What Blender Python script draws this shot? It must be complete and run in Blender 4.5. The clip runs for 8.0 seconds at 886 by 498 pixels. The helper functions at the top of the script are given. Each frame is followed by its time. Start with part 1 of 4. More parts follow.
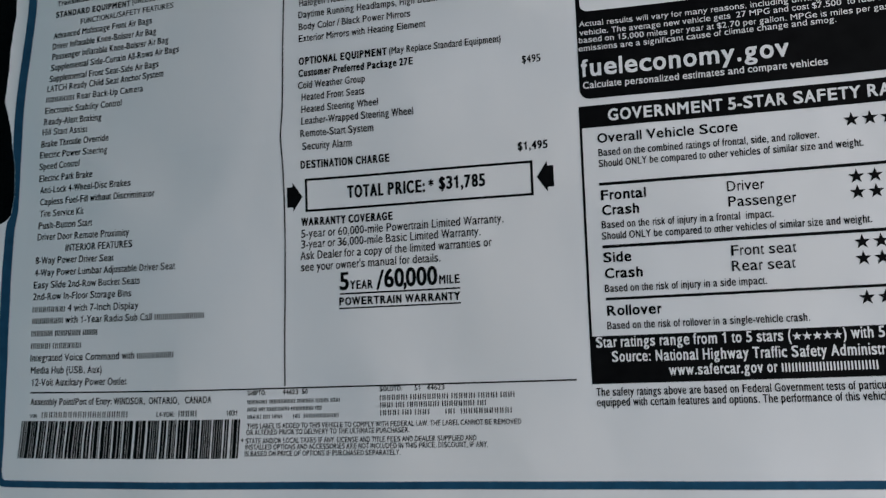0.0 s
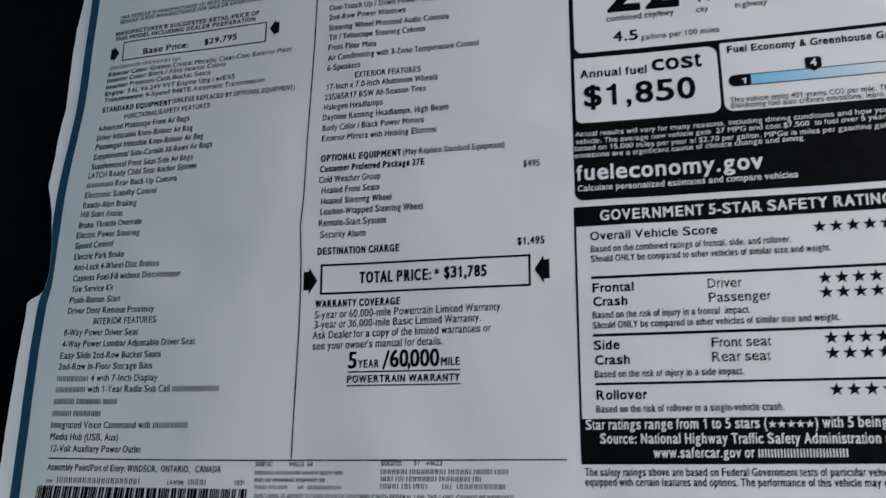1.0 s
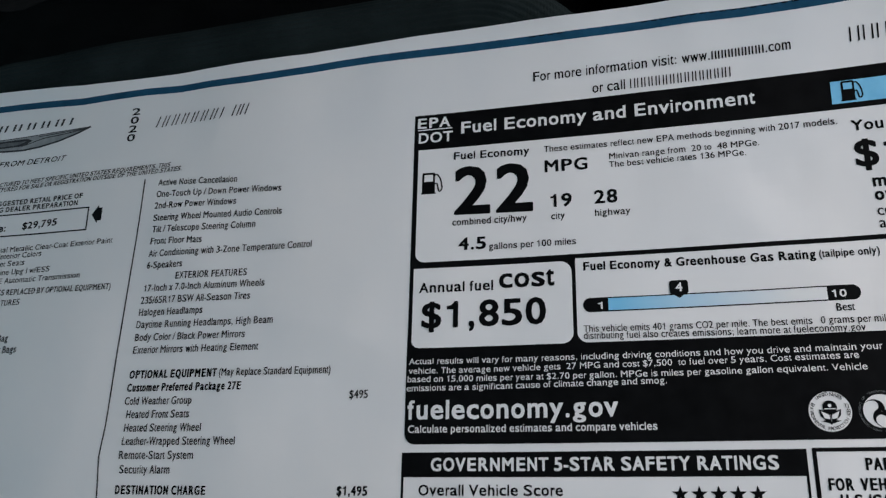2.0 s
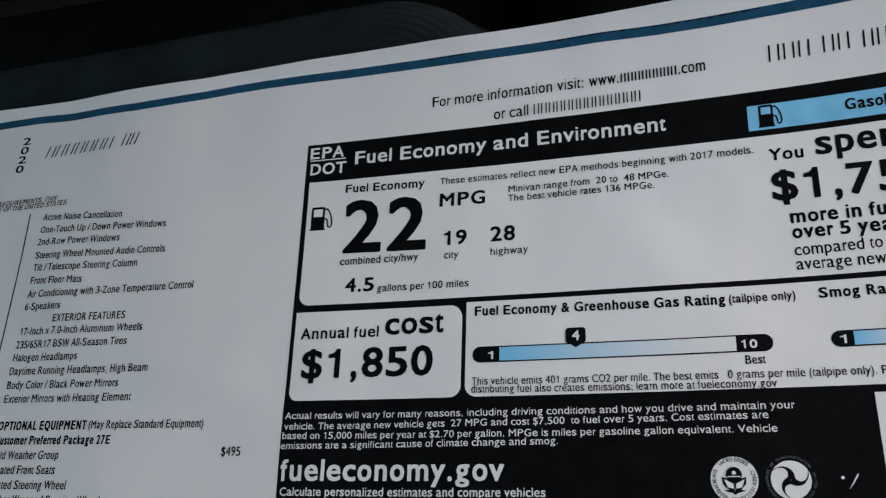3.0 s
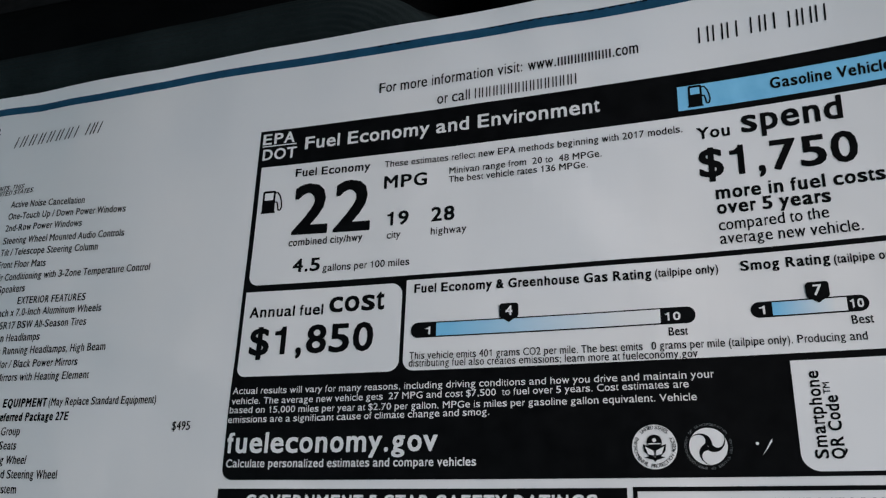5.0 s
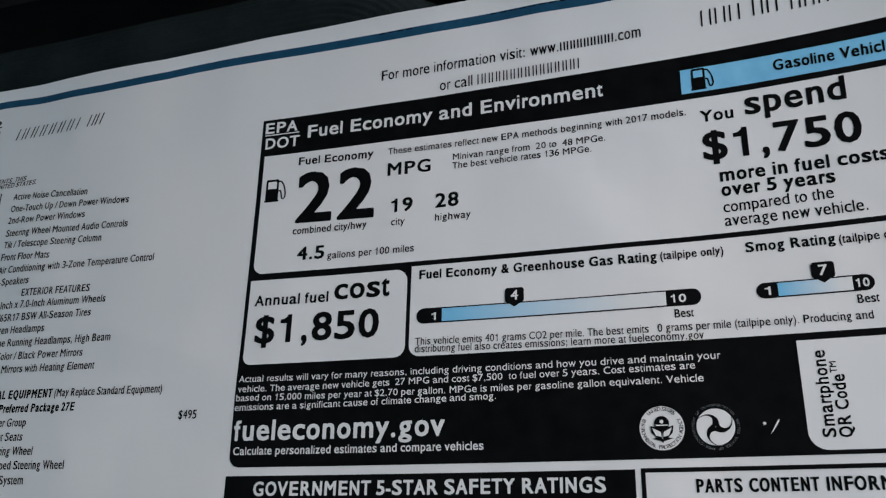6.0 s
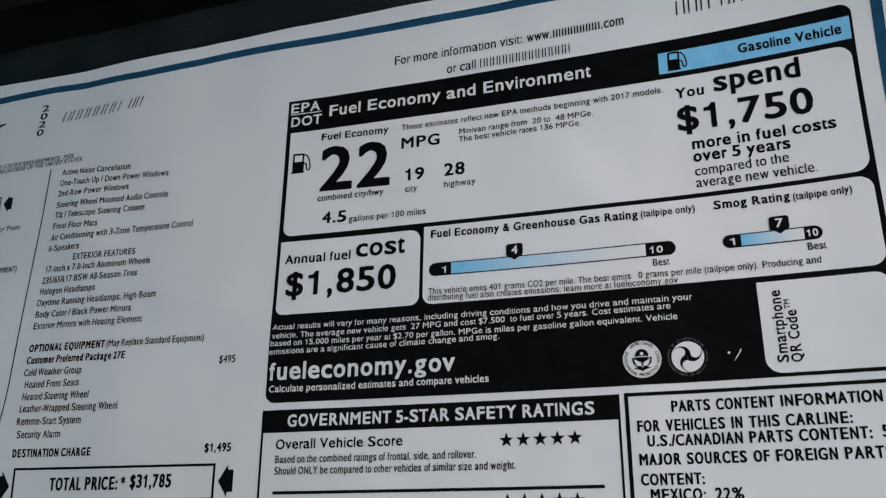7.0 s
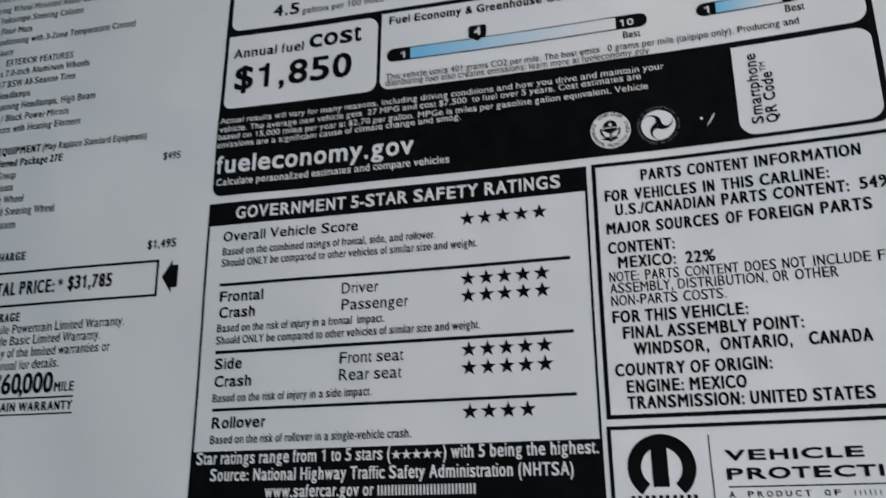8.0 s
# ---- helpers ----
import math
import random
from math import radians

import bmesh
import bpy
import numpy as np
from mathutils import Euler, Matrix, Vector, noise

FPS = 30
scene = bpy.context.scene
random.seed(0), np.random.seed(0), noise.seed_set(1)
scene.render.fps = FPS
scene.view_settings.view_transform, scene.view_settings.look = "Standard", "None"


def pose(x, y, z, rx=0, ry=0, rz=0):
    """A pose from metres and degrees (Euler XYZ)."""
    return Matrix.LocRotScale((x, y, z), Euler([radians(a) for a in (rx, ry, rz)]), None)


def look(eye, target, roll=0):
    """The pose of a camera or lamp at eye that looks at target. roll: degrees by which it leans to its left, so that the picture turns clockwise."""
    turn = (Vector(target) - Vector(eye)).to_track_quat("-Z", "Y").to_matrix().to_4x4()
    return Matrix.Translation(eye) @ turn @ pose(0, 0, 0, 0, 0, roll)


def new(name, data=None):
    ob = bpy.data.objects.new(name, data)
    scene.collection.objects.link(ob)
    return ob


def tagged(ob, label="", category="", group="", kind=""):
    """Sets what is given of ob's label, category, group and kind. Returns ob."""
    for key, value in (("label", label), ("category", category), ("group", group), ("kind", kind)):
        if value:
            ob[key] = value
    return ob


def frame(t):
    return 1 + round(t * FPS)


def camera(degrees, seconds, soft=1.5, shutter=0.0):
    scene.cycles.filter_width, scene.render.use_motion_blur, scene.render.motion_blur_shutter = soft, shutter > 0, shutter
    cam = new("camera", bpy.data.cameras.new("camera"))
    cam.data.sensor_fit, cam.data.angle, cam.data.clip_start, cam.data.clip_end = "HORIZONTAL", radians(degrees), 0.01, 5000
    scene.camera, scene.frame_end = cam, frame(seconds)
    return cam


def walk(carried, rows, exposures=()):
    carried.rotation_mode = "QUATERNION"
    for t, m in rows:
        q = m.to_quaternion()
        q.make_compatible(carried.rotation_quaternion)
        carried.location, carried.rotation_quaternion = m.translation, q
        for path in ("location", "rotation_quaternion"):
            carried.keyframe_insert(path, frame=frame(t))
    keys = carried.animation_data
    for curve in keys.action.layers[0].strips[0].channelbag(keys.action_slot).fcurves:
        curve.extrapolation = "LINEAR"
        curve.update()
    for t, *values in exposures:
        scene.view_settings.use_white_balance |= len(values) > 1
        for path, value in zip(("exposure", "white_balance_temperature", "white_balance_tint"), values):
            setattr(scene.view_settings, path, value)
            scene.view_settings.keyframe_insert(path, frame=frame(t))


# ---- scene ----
cam = camera(55.0, 8.0, soft=1.25, shutter=0.16)

# The sheet lies face up on a seat; its own frame has x along the print, z up the print and y into the seat.
LIE = pose(0, 0, 0.62, -74, 0, 0)
ROWS = [
    (0, 0.0190, -0.2492, -0.0799, 97.45, 1.82, 14.12),
    (0.2, 0.0131, -0.2608, -0.0893, 97.37, 1.59, 13.92),
    (0.5, 0.0104, -0.2622, -0.0978, 100.74, 0.76, 13.68),
    (0.7, 0.0139, -0.2633, -0.0962, 102.98, 0.32, 13.63),
    (1, 0.0235, -0.2691, -0.0906, 104.70, -0.30, 13.93),
    (1.2, 0.0462, -0.2682, -0.0737, 105.83, -0.43, 13.97),
    (1.5, 0.0641, -0.2622, -0.0487, 107.44, -0.42, 13.51),
    (2, 0.0708, -0.2330, -0.0284, 108.68, -0.68, 14.04),
    (2.2, 0.0766, -0.2229, -0.0225, 109.01, -0.66, 14.48),
    (3.3, 0.1106, -0.2018, -0.0148, 109.82, -1.20, 15.93),
    (3.5, 0.1137, -0.1988, -0.0167, 109.91, -1.27, 16.11),
    (4, 0.1154, -0.1957, -0.0173, 109.85, -1.28, 16.49),
    (4.5, 0.1214, -0.1985, -0.0191, 109.67, -1.17, 16.65),
    (4.7, 0.1249, -0.2040, -0.0198, 109.70, -1.14, 16.75),
    (5.8, 0.1216, -0.2041, -0.0229, 109.56, -0.52, 16.93),
    (6, 0.1223, -0.2041, -0.0242, 109.49, -0.41, 16.91),
    (6.5, 0.1238, -0.2146, -0.0305, 109.28, -0.06, 16.82),
    (7, 0.1259, -0.2311, -0.0447, 109.24, 0.05, 16.63),
    (7.3, 0.1161, -0.2338, -0.0538, 108.93, 0.21, 16.27),
    (7.5, 0.1142, -0.2288, -0.0650, 108.25, 0.19, 16.16),
    (7.7, 0.1135, -0.2197, -0.0765, 107.98, 0.16, 16.14),
    (8, 0.1203, -0.2026, -0.0896, 107.09, 0.52, 14.54),
]
walk(cam, [(t, LIE @ pose(*r)) for t, *r in ROWS], exposures=[(0.0, -0.17), (1.0, -0.10), (1.5, -0.10), (2.0, -0.15), (3.5, -0.26), (4.5, -0.25), (6.0, -0.26), (7.0, -0.20), (7.5, -0.19), (8.0, -0.25)])

# ---- light ----
world = bpy.data.worlds.new("sky")
world.use_nodes = True
sky = world.node_tree.nodes.new("ShaderNodeTexSky")
sky.sky_type, sky.sun_disc, sky.sun_elevation, sky.sun_rotation = "NISHITA", False, radians(40), radians(60)
world.node_tree.nodes["Background"].inputs["Strength"].default_value = 0.1
world.node_tree.links.new(sky.outputs[0], world.node_tree.nodes["Background"].inputs["Color"])
scene.world = world


def area_lamp(name, eye, target, width, height, power, colour):
    lamp = bpy.data.lights.new(name, "AREA")
    lamp.shape, lamp.size, lamp.size_y, lamp.energy, lamp.color = "RECTANGLE", width, height, power, colour
    ob = new(name, lamp)
    ob.matrix_world = look(eye, target)
    return ob


# Added area lamps for an assumed door, side window and windscreen, none in view.
area_lamp("right_main_lamp", (0.72, 0.13, 0.95), (0.0, 0.10, 0.76), 1.0, 0.7, 11.6, (1.0, 0.968, 0.985))
area_lamp("left_fill_lamp", (-0.93, 0.05, 1.05), (0.0, 0.0, 0.80), 1.2, 0.42, 1.45, (0.45, 0.90, 1.0))
area_lamp("front_fill_lamp", (0.0, -1.13, 1.1), (0.0, 0.0, 0.75), 1.3, 0.42, 0.9, (0.46, 0.88, 1.0))


# ---- materials ----
def material(name, base, rough, metal=0.0, spec=0.5):
    m = bpy.data.materials.new(name)
    m.use_nodes = True
    b = m.node_tree.nodes["Principled BSDF"]
    b.inputs["Base Color"].default_value = (*base, 1)
    b.inputs["Roughness"].default_value = rough
    b.inputs["Metallic"].default_value = metal
    b.inputs["Specular IOR Level"].default_value = spec
    return m, m.node_tree.nodes, m.node_tree.links, b


def noise_tex(n, l, scale, detail=4.0):
    co, t = n.new("ShaderNodeTexCoord"), n.new("ShaderNodeTexNoise")
    t.inputs["Scale"].default_value, t.inputs["Detail"].default_value = scale, detail
    l.new(co.outputs["Object"], t.inputs["Vector"])
    return t.outputs["Fac"]


def ramp(n, l, fac, low, high, a=0.3, b=0.7):
    r = n.new("ShaderNodeValToRGB")
    r.color_ramp.elements[0].position, r.color_ramp.elements[1].position = a, b
    r.color_ramp.elements[0].color, r.color_ramp.elements[1].color = (*low, 1), (*high, 1)
    l.new(fac, r.inputs["Fac"])
    return r.outputs["Color"]


def bump(n, l, b, height, strength, distance, under=None):
    k = n.new("ShaderNodeBump")
    k.inputs["Strength"].default_value, k.inputs["Distance"].default_value = strength, distance
    l.new(height, k.inputs["Height"])
    if under:
        l.new(under.outputs["Normal"], k.inputs["Normal"])
    l.new(k.outputs["Normal"], b.inputs["Normal"])
    return k


def paper_material():
    m, n, l, b = material("coated_paper", (0.78, 0.78, 0.78), 0.42, spec=0.4)
    l.new(ramp(n, l, noise_tex(n, l, 14, 5), (0.74, 0.755, 0.77), (0.80, 0.79, 0.785)), b.inputs["Base Color"])
    l.new(ramp(n, l, noise_tex(n, l, 60, 3), (0.36, 0.36, 0.36), (0.50, 0.50, 0.50)), b.inputs["Roughness"])
    # soft crinkles under the fine tooth of the paper
    crinkle = bump(n, l, b, noise_tex(n, l, 48, 2), 1.0, 0.0006)
    bump(n, l, b, noise_tex(n, l, 1800, 2), 0.08, 0.00005, crinkle)
    return m


def ink_material(name, low, high, rough=0.5, spec=0.06):
    m, n, l, b = material(name, high, rough, spec=spec)
    l.new(ramp(n, l, noise_tex(n, l, 220, 6), low, high), b.inputs["Base Color"])
    l.new(ramp(n, l, noise_tex(n, l, 90, 3), (rough - 0.08,) * 3, (rough + 0.1,) * 3), b.inputs["Roughness"])
    return m


def scale_material():
    m, n, l, b = material("printed_blue_scale", (0.3, 0.6, 0.85), 0.42, spec=0.4)
    co, sep = n.new("ShaderNodeTexCoord"), n.new("ShaderNodeSeparateXYZ")
    l.new(co.outputs["Generated"], sep.inputs[0])
    l.new(ramp(n, l, sep.outputs["X"], (0.20, 0.54, 0.80), (0.78, 0.79, 0.79), 0.05, 0.85), b.inputs["Base Color"])
    return m


def cloth_material(name, low, high, weave, depth):
    m, n, l, b = material(name, high, 0.95, spec=0.05)
    l.new(ramp(n, l, noise_tex(n, l, 45, 5), low, high), b.inputs["Base Color"])
    co = n.new("ShaderNodeTexCoord")
    waves = []
    for direction in ("X", "Z"):
        w = n.new("ShaderNodeTexWave")
        w.bands_direction = direction
        w.inputs["Scale"].default_value, w.inputs["Distortion"].default_value = weave, 1.2
        w.inputs["Detail"].default_value = 2
        l.new(co.outputs["Object"], w.inputs["Vector"])
        waves.append(w)
    mix = n.new("ShaderNodeMath")
    mix.operation = "MULTIPLY"
    l.new(waves[0].outputs["Fac"], mix.inputs[0])
    l.new(waves[1].outputs["Fac"], mix.inputs[1])
    bump(n, l, b, mix.outputs[0], 0.6, depth)
    return m


def plain_material(name, low, high, scale, rough):
    m, n, l, b = material(name, high, rough, spec=0.3)
    l.new(ramp(n, l, noise_tex(n, l, scale, 5), low, high), b.inputs["Base Color"])
    bump(n, l, b, noise_tex(n, l, scale * 12, 3), 0.2, 0.0006)
    return m


PAPER = paper_material()
INK = ink_material("black_ink", (0.0022, 0.0026, 0.003), (0.0048, 0.0054, 0.006))
SOFT_INK = ink_material("dark_grey_ink", (0.03, 0.032, 0.036), (0.06, 0.064, 0.07))
GREY_INK = ink_material("grey_ink", (0.09, 0.10, 0.11), (0.20, 0.21, 0.22))
SILVER_INK = ink_material("silver_grey_ink", (0.20, 0.22, 0.23), (0.34, 0.36, 0.37))
NAVY = ink_material("navy_blue_ink", (0.012, 0.058, 0.112), (0.018, 0.083, 0.153))
SKY_BLUE = ink_material("light_blue_ink", (0.18, 0.50, 0.76), (0.23, 0.58, 0.84))
SCALE = scale_material()
RIBBED = cloth_material("ribbed_black_cloth", (0.0105, 0.0155, 0.0165), (0.020, 0.029, 0.030), 700, 0.0004)
WEAVE = cloth_material("woven_black_cloth", (0.002, 0.0025, 0.003), (0.005, 0.0055, 0.006), 420, 0.0006)
TRIM = plain_material("dark_grey_plastic", (0.02, 0.021, 0.023), (0.035, 0.036, 0.038), 8, 0.6)
HEADLINER = plain_material("grey_headliner_cloth", (0.10, 0.10, 0.10), (0.14, 0.14, 0.14), 20, 0.9)
CARPET = plain_material("black_carpet", (0.01, 0.01, 0.011), (0.02, 0.02, 0.021), 60, 0.95)


# ---- helpers of the build ----
def mesh_of(bm, name, mat, smooth=True):
    me = bpy.data.meshes.new(name)
    for f in bm.faces:
        f.smooth = smooth
    bm.to_mesh(me)
    bm.free()
    me.materials.append(mat)
    return me


def part(name, bm, mat, parent, label="", smooth=True):
    ob = new(name, mesh_of(bm, name, mat, smooth))
    ob.parent = parent
    return tagged(ob, label=label)


def raw_part(name, verts, faces, mat, parent, label="", smooth=False):
    me = bpy.data.meshes.new(name)
    me.from_pydata(verts, [], faces)
    if smooth:
        me.polygons.foreach_set("use_smooth", [True] * len(me.polygons))
    me.materials.append(mat)
    ob = new(name, me)
    ob.parent = parent
    return tagged(ob, label=label)


def box(bm, x0, x1, y0, y1, z0, z1, bevel=0.0):
    made = bmesh.ops.create_cube(bm, size=1.0, matrix=Matrix.LocRotScale(((x0 + x1) / 2, (y0 + y1) / 2, (z0 + z1) / 2), None, (x1 - x0, y1 - y0, z1 - z0)))
    if bevel:
        edges = list({e for v in made["verts"] for e in v.link_edges})
        bmesh.ops.bevel(bm, geom=edges, offset=bevel, segments=4, affect="EDGES", profile=0.5)


# ---- the form of the sheet: print millimetres (u, v) to the sheet's frame in metres ----
FORM = [(0, 0, 0.331), (1, 0, 0.811), (0, 1, 0.915), (2, 0, 2.171), (1, 1, 3.217), (0, 2, 7.748), (3, 0, -0.245), (2, 1, 2.336), (1, 2, -0.501), (0, 3, 0.672), (4, 0, -4.88),
        (3, 1, -7.829), (2, 2, -1.879), (1, 3, -1.505), (0, 4, -10.19), (5, 0, -4.312), (4, 1, 0.537), (3, 2, 4.532), (2, 3, -5.583), (1, 4, -5.631), (0, 5, 1.362), (6, 0, 0.244)]
# warp along and up, fitted so the print lands right in the camera's view
ALONG = [(0, 0, -1.652), (0, 1, -0.474), (0, 2, 1.351), (0, 3, 0.317), (0, 4, -2.04), (0, 5, -0.135), (1, 0, 1.947), (1, 1, -0.702), (1, 2, -1.439), (1, 3, 0.004), (1, 4, 0.65),
         (2, 0, 0.667), (2, 1, 0.725), (2, 2, -0.28), (2, 3, 1.251), (3, 0, -1.519), (3, 1, 0.304), (3, 2, -0.038), (4, 0, 0.412), (4, 1, -0.556), (5, 0, -0.596)]
UP = [(0, 0, -0.035), (0, 1, 0.926), (0, 2, -0.837), (0, 3, -0.154), (0, 4, 1.473), (0, 5, 0.853), (1, 0, 0.881), (1, 1, 1.853), (1, 2, -2.157), (1, 3, -1.653), (1, 4, 0.086),
      (2, 0, -1.153), (2, 1, -0.803), (2, 2, 1.203), (2, 3, 0.425), (3, 0, 0.02), (3, 1, 0.08), (3, 2, -0.569), (4, 0, 0.088), (4, 1, 0.731), (5, 0, 0.379)]


def poly(terms, a, b):
    return sum(k * a ** i * b ** j for i, j, k in terms)


def height(x, z):
    """How far the lying paper dips below its mean plane."""
    y = poly(FORM, max(-1.15, min(1.05, x / 0.2)), max(-1.0, min(1.0, z / 0.13)))
    # soft buckles, and an old fold that runs across the middle of the left half
    loose = 1.0 - 0.65 * min(1.0, max(0.0, (x + 0.03) / 0.06))
    y += 0.5 * noise.noise(Vector((x * 11, z * 14, 3.1))) + 0.75 * loose * noise.noise(Vector((x * 30 + z * 8, z * 27 - x * 10, 7.7)))
    # a swell shaped so that its left flank falls into shade
    y -= 0.9 * math.exp(-((x + 0.046) / 0.028) ** 2 - ((z - 0.10) / 0.045) ** 2)
    y += 0.3 * noise.noise(Vector((x * 24 - z * 10, z * 20 + x * 7, 5.2)))
    y -= 0.28 * max(0.0, 1.0 - 7.0 * abs(noise.noise(Vector((x * 8 + z * 5, z * 9 - x * 4, 9.3)))))
    off = 1000 * z + 7.0 - 0.19 * max(0.0, 1000 * x + 98)
    side = math.hypot(off, 1.5) - 1.5
    y -= 1.6 * math.exp(-side / (24 if off > 0 else 12)) * math.exp(-((x + 0.085) / 0.062) ** 2)
    return 0.001 * y


def on_sheet(u, v, lift=0.0):
    a, b = u / 200, (v + 100) / 130
    x, z = 0.001 * (u - poly(ALONG, a, b)), 0.001 * (v + 100 - poly(UP, a, b))
    y = height(x, z)
    # dips the lower torn corner to darken it; shifted along the camera's sight line
    shade_dip = 0.0064 * min(1.0, max(0.0, (-105 - u) / 95)) ** 2 * (0.2 + 0.8 * min(1.0, max(0.0, (-50 - v) / 110)))
    x, y, z = x - 0.76 * shade_dip, y + shade_dip, z + 0.1 * shade_dip
    if u < -198.5:
        # the free margin curls a little off the seat, most where it is torn
        curl = (-198.5 - u) / 6
        y -= 0.001 * curl * curl * (0.18 + 0.45 * min(1.0, max(0.0, (v + 125) / 60)) + 0.2 * noise.noise(Vector((0.3, v * 0.03, 1.0))))
    if v > 24:
        # the head is bent up to catch light and brighten its margin
        y -= 0.0012 * ((v - 24) / 5) ** 2
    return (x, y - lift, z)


INK_1, INK_2, INK_3 = 0.00006, 0.00012, 0.00018


def patch(u0, u1, v0, v1, lift, radii=(0, 0, 0, 0), step=4.0):
    """A printed field from (u0, v0) below to (u1, v1) above; radii: bottom left, bottom right, top right, top left."""
    bl, br, tr, tl = radii
    rows = {v0, v1}
    count = max(1, round((v1 - v0) / step))
    rows |= {v0 + (v1 - v0) * i / count for i in range(count + 1)}
    for r, low in ((bl, True), (br, True), (tr, False), (tl, False)):
        for i in range(9):
            d = r * (1 - math.cos(i * math.pi / 16))
            rows.add(v0 + d if low else v1 - d)
    rows = sorted(rows)
    rows = [v for i, v in enumerate(rows) if i == 0 or v - rows[i - 1] > 1e-6]
    cols = max(1, round((u1 - u0) / step))

    def inset(r, d):
        return 0.0 if not r or d >= r else r - math.sqrt(max(0.0, r * r - (r - d) ** 2))

    verts, faces = [], []
    for v in rows:
        left = u0 + max(inset(bl, v - v0), inset(tl, v1 - v))
        right = u1 - max(inset(br, v - v0), inset(tr, v1 - v))
        verts += [on_sheet(left + (right - left) * i / cols, v, lift) for i in range(cols + 1)]
    w = cols + 1
    for j in range(len(rows) - 1):
        for i in range(cols):
            a = j * w + i
            faces.append((a, a + 1, a + w + 1, a + w))
    return verts, faces


def join(pieces):
    verts, faces = [], []
    for v, f in pieces:
        faces += [tuple(i + len(verts) for i in face) for face in f]
        verts += v
    return verts, faces


def field(name, u0, u1, v0, v1, mat, parent, lift=INK_1, radii=(0, 0, 0, 0), label=""):
    return raw_part(name, *patch(u0, u1, v0, v1, lift, radii), mat, parent, label)


def outline(u0, u1, v0, v1, line, lift):
    return join([patch(u0, u1, v1 - line, v1, lift), patch(u0, u1, v0, v0 + line, lift), patch(u0, u0 + line, v0 + line, v1 - line, lift), patch(u1 - line, u1, v0 + line, v1 - line, lift)])


def polygon(points, lift):
    """A flat printed shape, given as a closed loop of (u, v)."""
    bm = bmesh.new()
    bm.faces.new([bm.verts.new((u, v, 0)) for u, v in points])
    bmesh.ops.triangulate(bm, faces=bm.faces[:])
    bm.verts.index_update()
    got = [on_sheet(v.co.x, v.co.y, lift) for v in bm.verts], [tuple(v.index for v in f.verts) for f in bm.faces]
    bm.free()
    return got


def disc(u, v, r, lift, n=40):
    return polygon([(u + r * math.cos(2 * math.pi * i / n), v + r * math.sin(2 * math.pi * i / n)) for i in range(n)], lift)


def arc_band(u, v, r0, r1, a0, a1, lift, n=30):
    verts = []
    for i in range(n + 1):
        c, d = math.cos(a0 + (a1 - a0) * i / n), math.sin(a0 + (a1 - a0) * i / n)
        verts += [on_sheet(u + r0 * c, v + r0 * d, lift), on_sheet(u + r1 * c, v + r1 * d, lift)]
    return verts, [(2 * i, 2 * i + 1, 2 * i + 3, 2 * i + 2) for i in range(n)]


def band(points, line, lift):
    """A printed line of even width along points (u, v) that run mostly downwards."""
    verts = []
    for (a, b), (c, d) in zip(points, points[1:]):
        n = max(1, round(abs(d - b) / 3))
        verts += [on_sheet(a + (c - a) * i / n + k * line, b + (d - b) * i / n, lift) for i in range(n) for k in (-0.5, 0.5)]
    verts += [on_sheet(points[-1][0] + k * line, points[-1][1], lift) for k in (-0.5, 0.5)]
    return verts, [(i, i + 1, i + 3, i + 2) for i in range(0, len(verts) - 2, 2)]


# ---- lettering: the built-in font, set with the widths of a grotesque ----
type_curve = bpy.data.curves.new("lettering", "FONT")
type_curve.resolution_u = 3
type_piece = new("lettering", type_curve)
# advance, left and right edge of each letter, in thousandths
SETTING = {}
for row in ("A667,14,654 B667,74,627 C722,44,681 D722,81,674 E667,86,616 F611,86,583 G778,48,704 H722,77,646 I278,91,188 J500,17,428 K667,76,663 L556,76,537 M833,73,761 N722,76,646",
            "O778,39,739 P667,86,622 Q778,39,739 R722,88,684 S667,49,620 T611,14,597 U722,79,644 V667,20,647 W944,16,928 X667,19,648 Y667,14,653 Z611,23,588 a556,36,530 b556,58,517",
            "c500,30,477 d556,35,499 e556,40,516 f278,14,262 g556,40,499 h556,65,491 i222,67,155 j222,-16,155 k500,67,501 l222,67,155 m833,65,769 n556,65,491 o556,35,521 p556,58,517",
            "q556,35,494 r333,77,332 s500,32,464 t278,14,257 u556,68,489 v500,8,492 w722,14,709 x500,11,490 y500,11,489 z500,31,469 0556,37,519 1556,101,359 2556,26,507 3556,34,522",
            "4556,25,523 5556,32,514 6556,38,518 7556,37,523 8556,38,517 9556,42,514 $556,32,520 %889,39,850 &667,44,645 (333,68,299 )333,34,265 *389,39,349 +584,39,545 -333,44,289",
            ".278,87,191 /278,-17,295 :278,87,191 ;278,87,191 '191,59,132"):
    for entry in row.split(" "):
        SETTING[entry[0]] = tuple(int(n) / 1000 for n in entry[1:].split(","))
SETTING[","] = (0.278, 0.087, 0.191)
SETTING[" "] = (0.278, 0.0, 0.278)
CAP = 0.718
SHAPES = {}


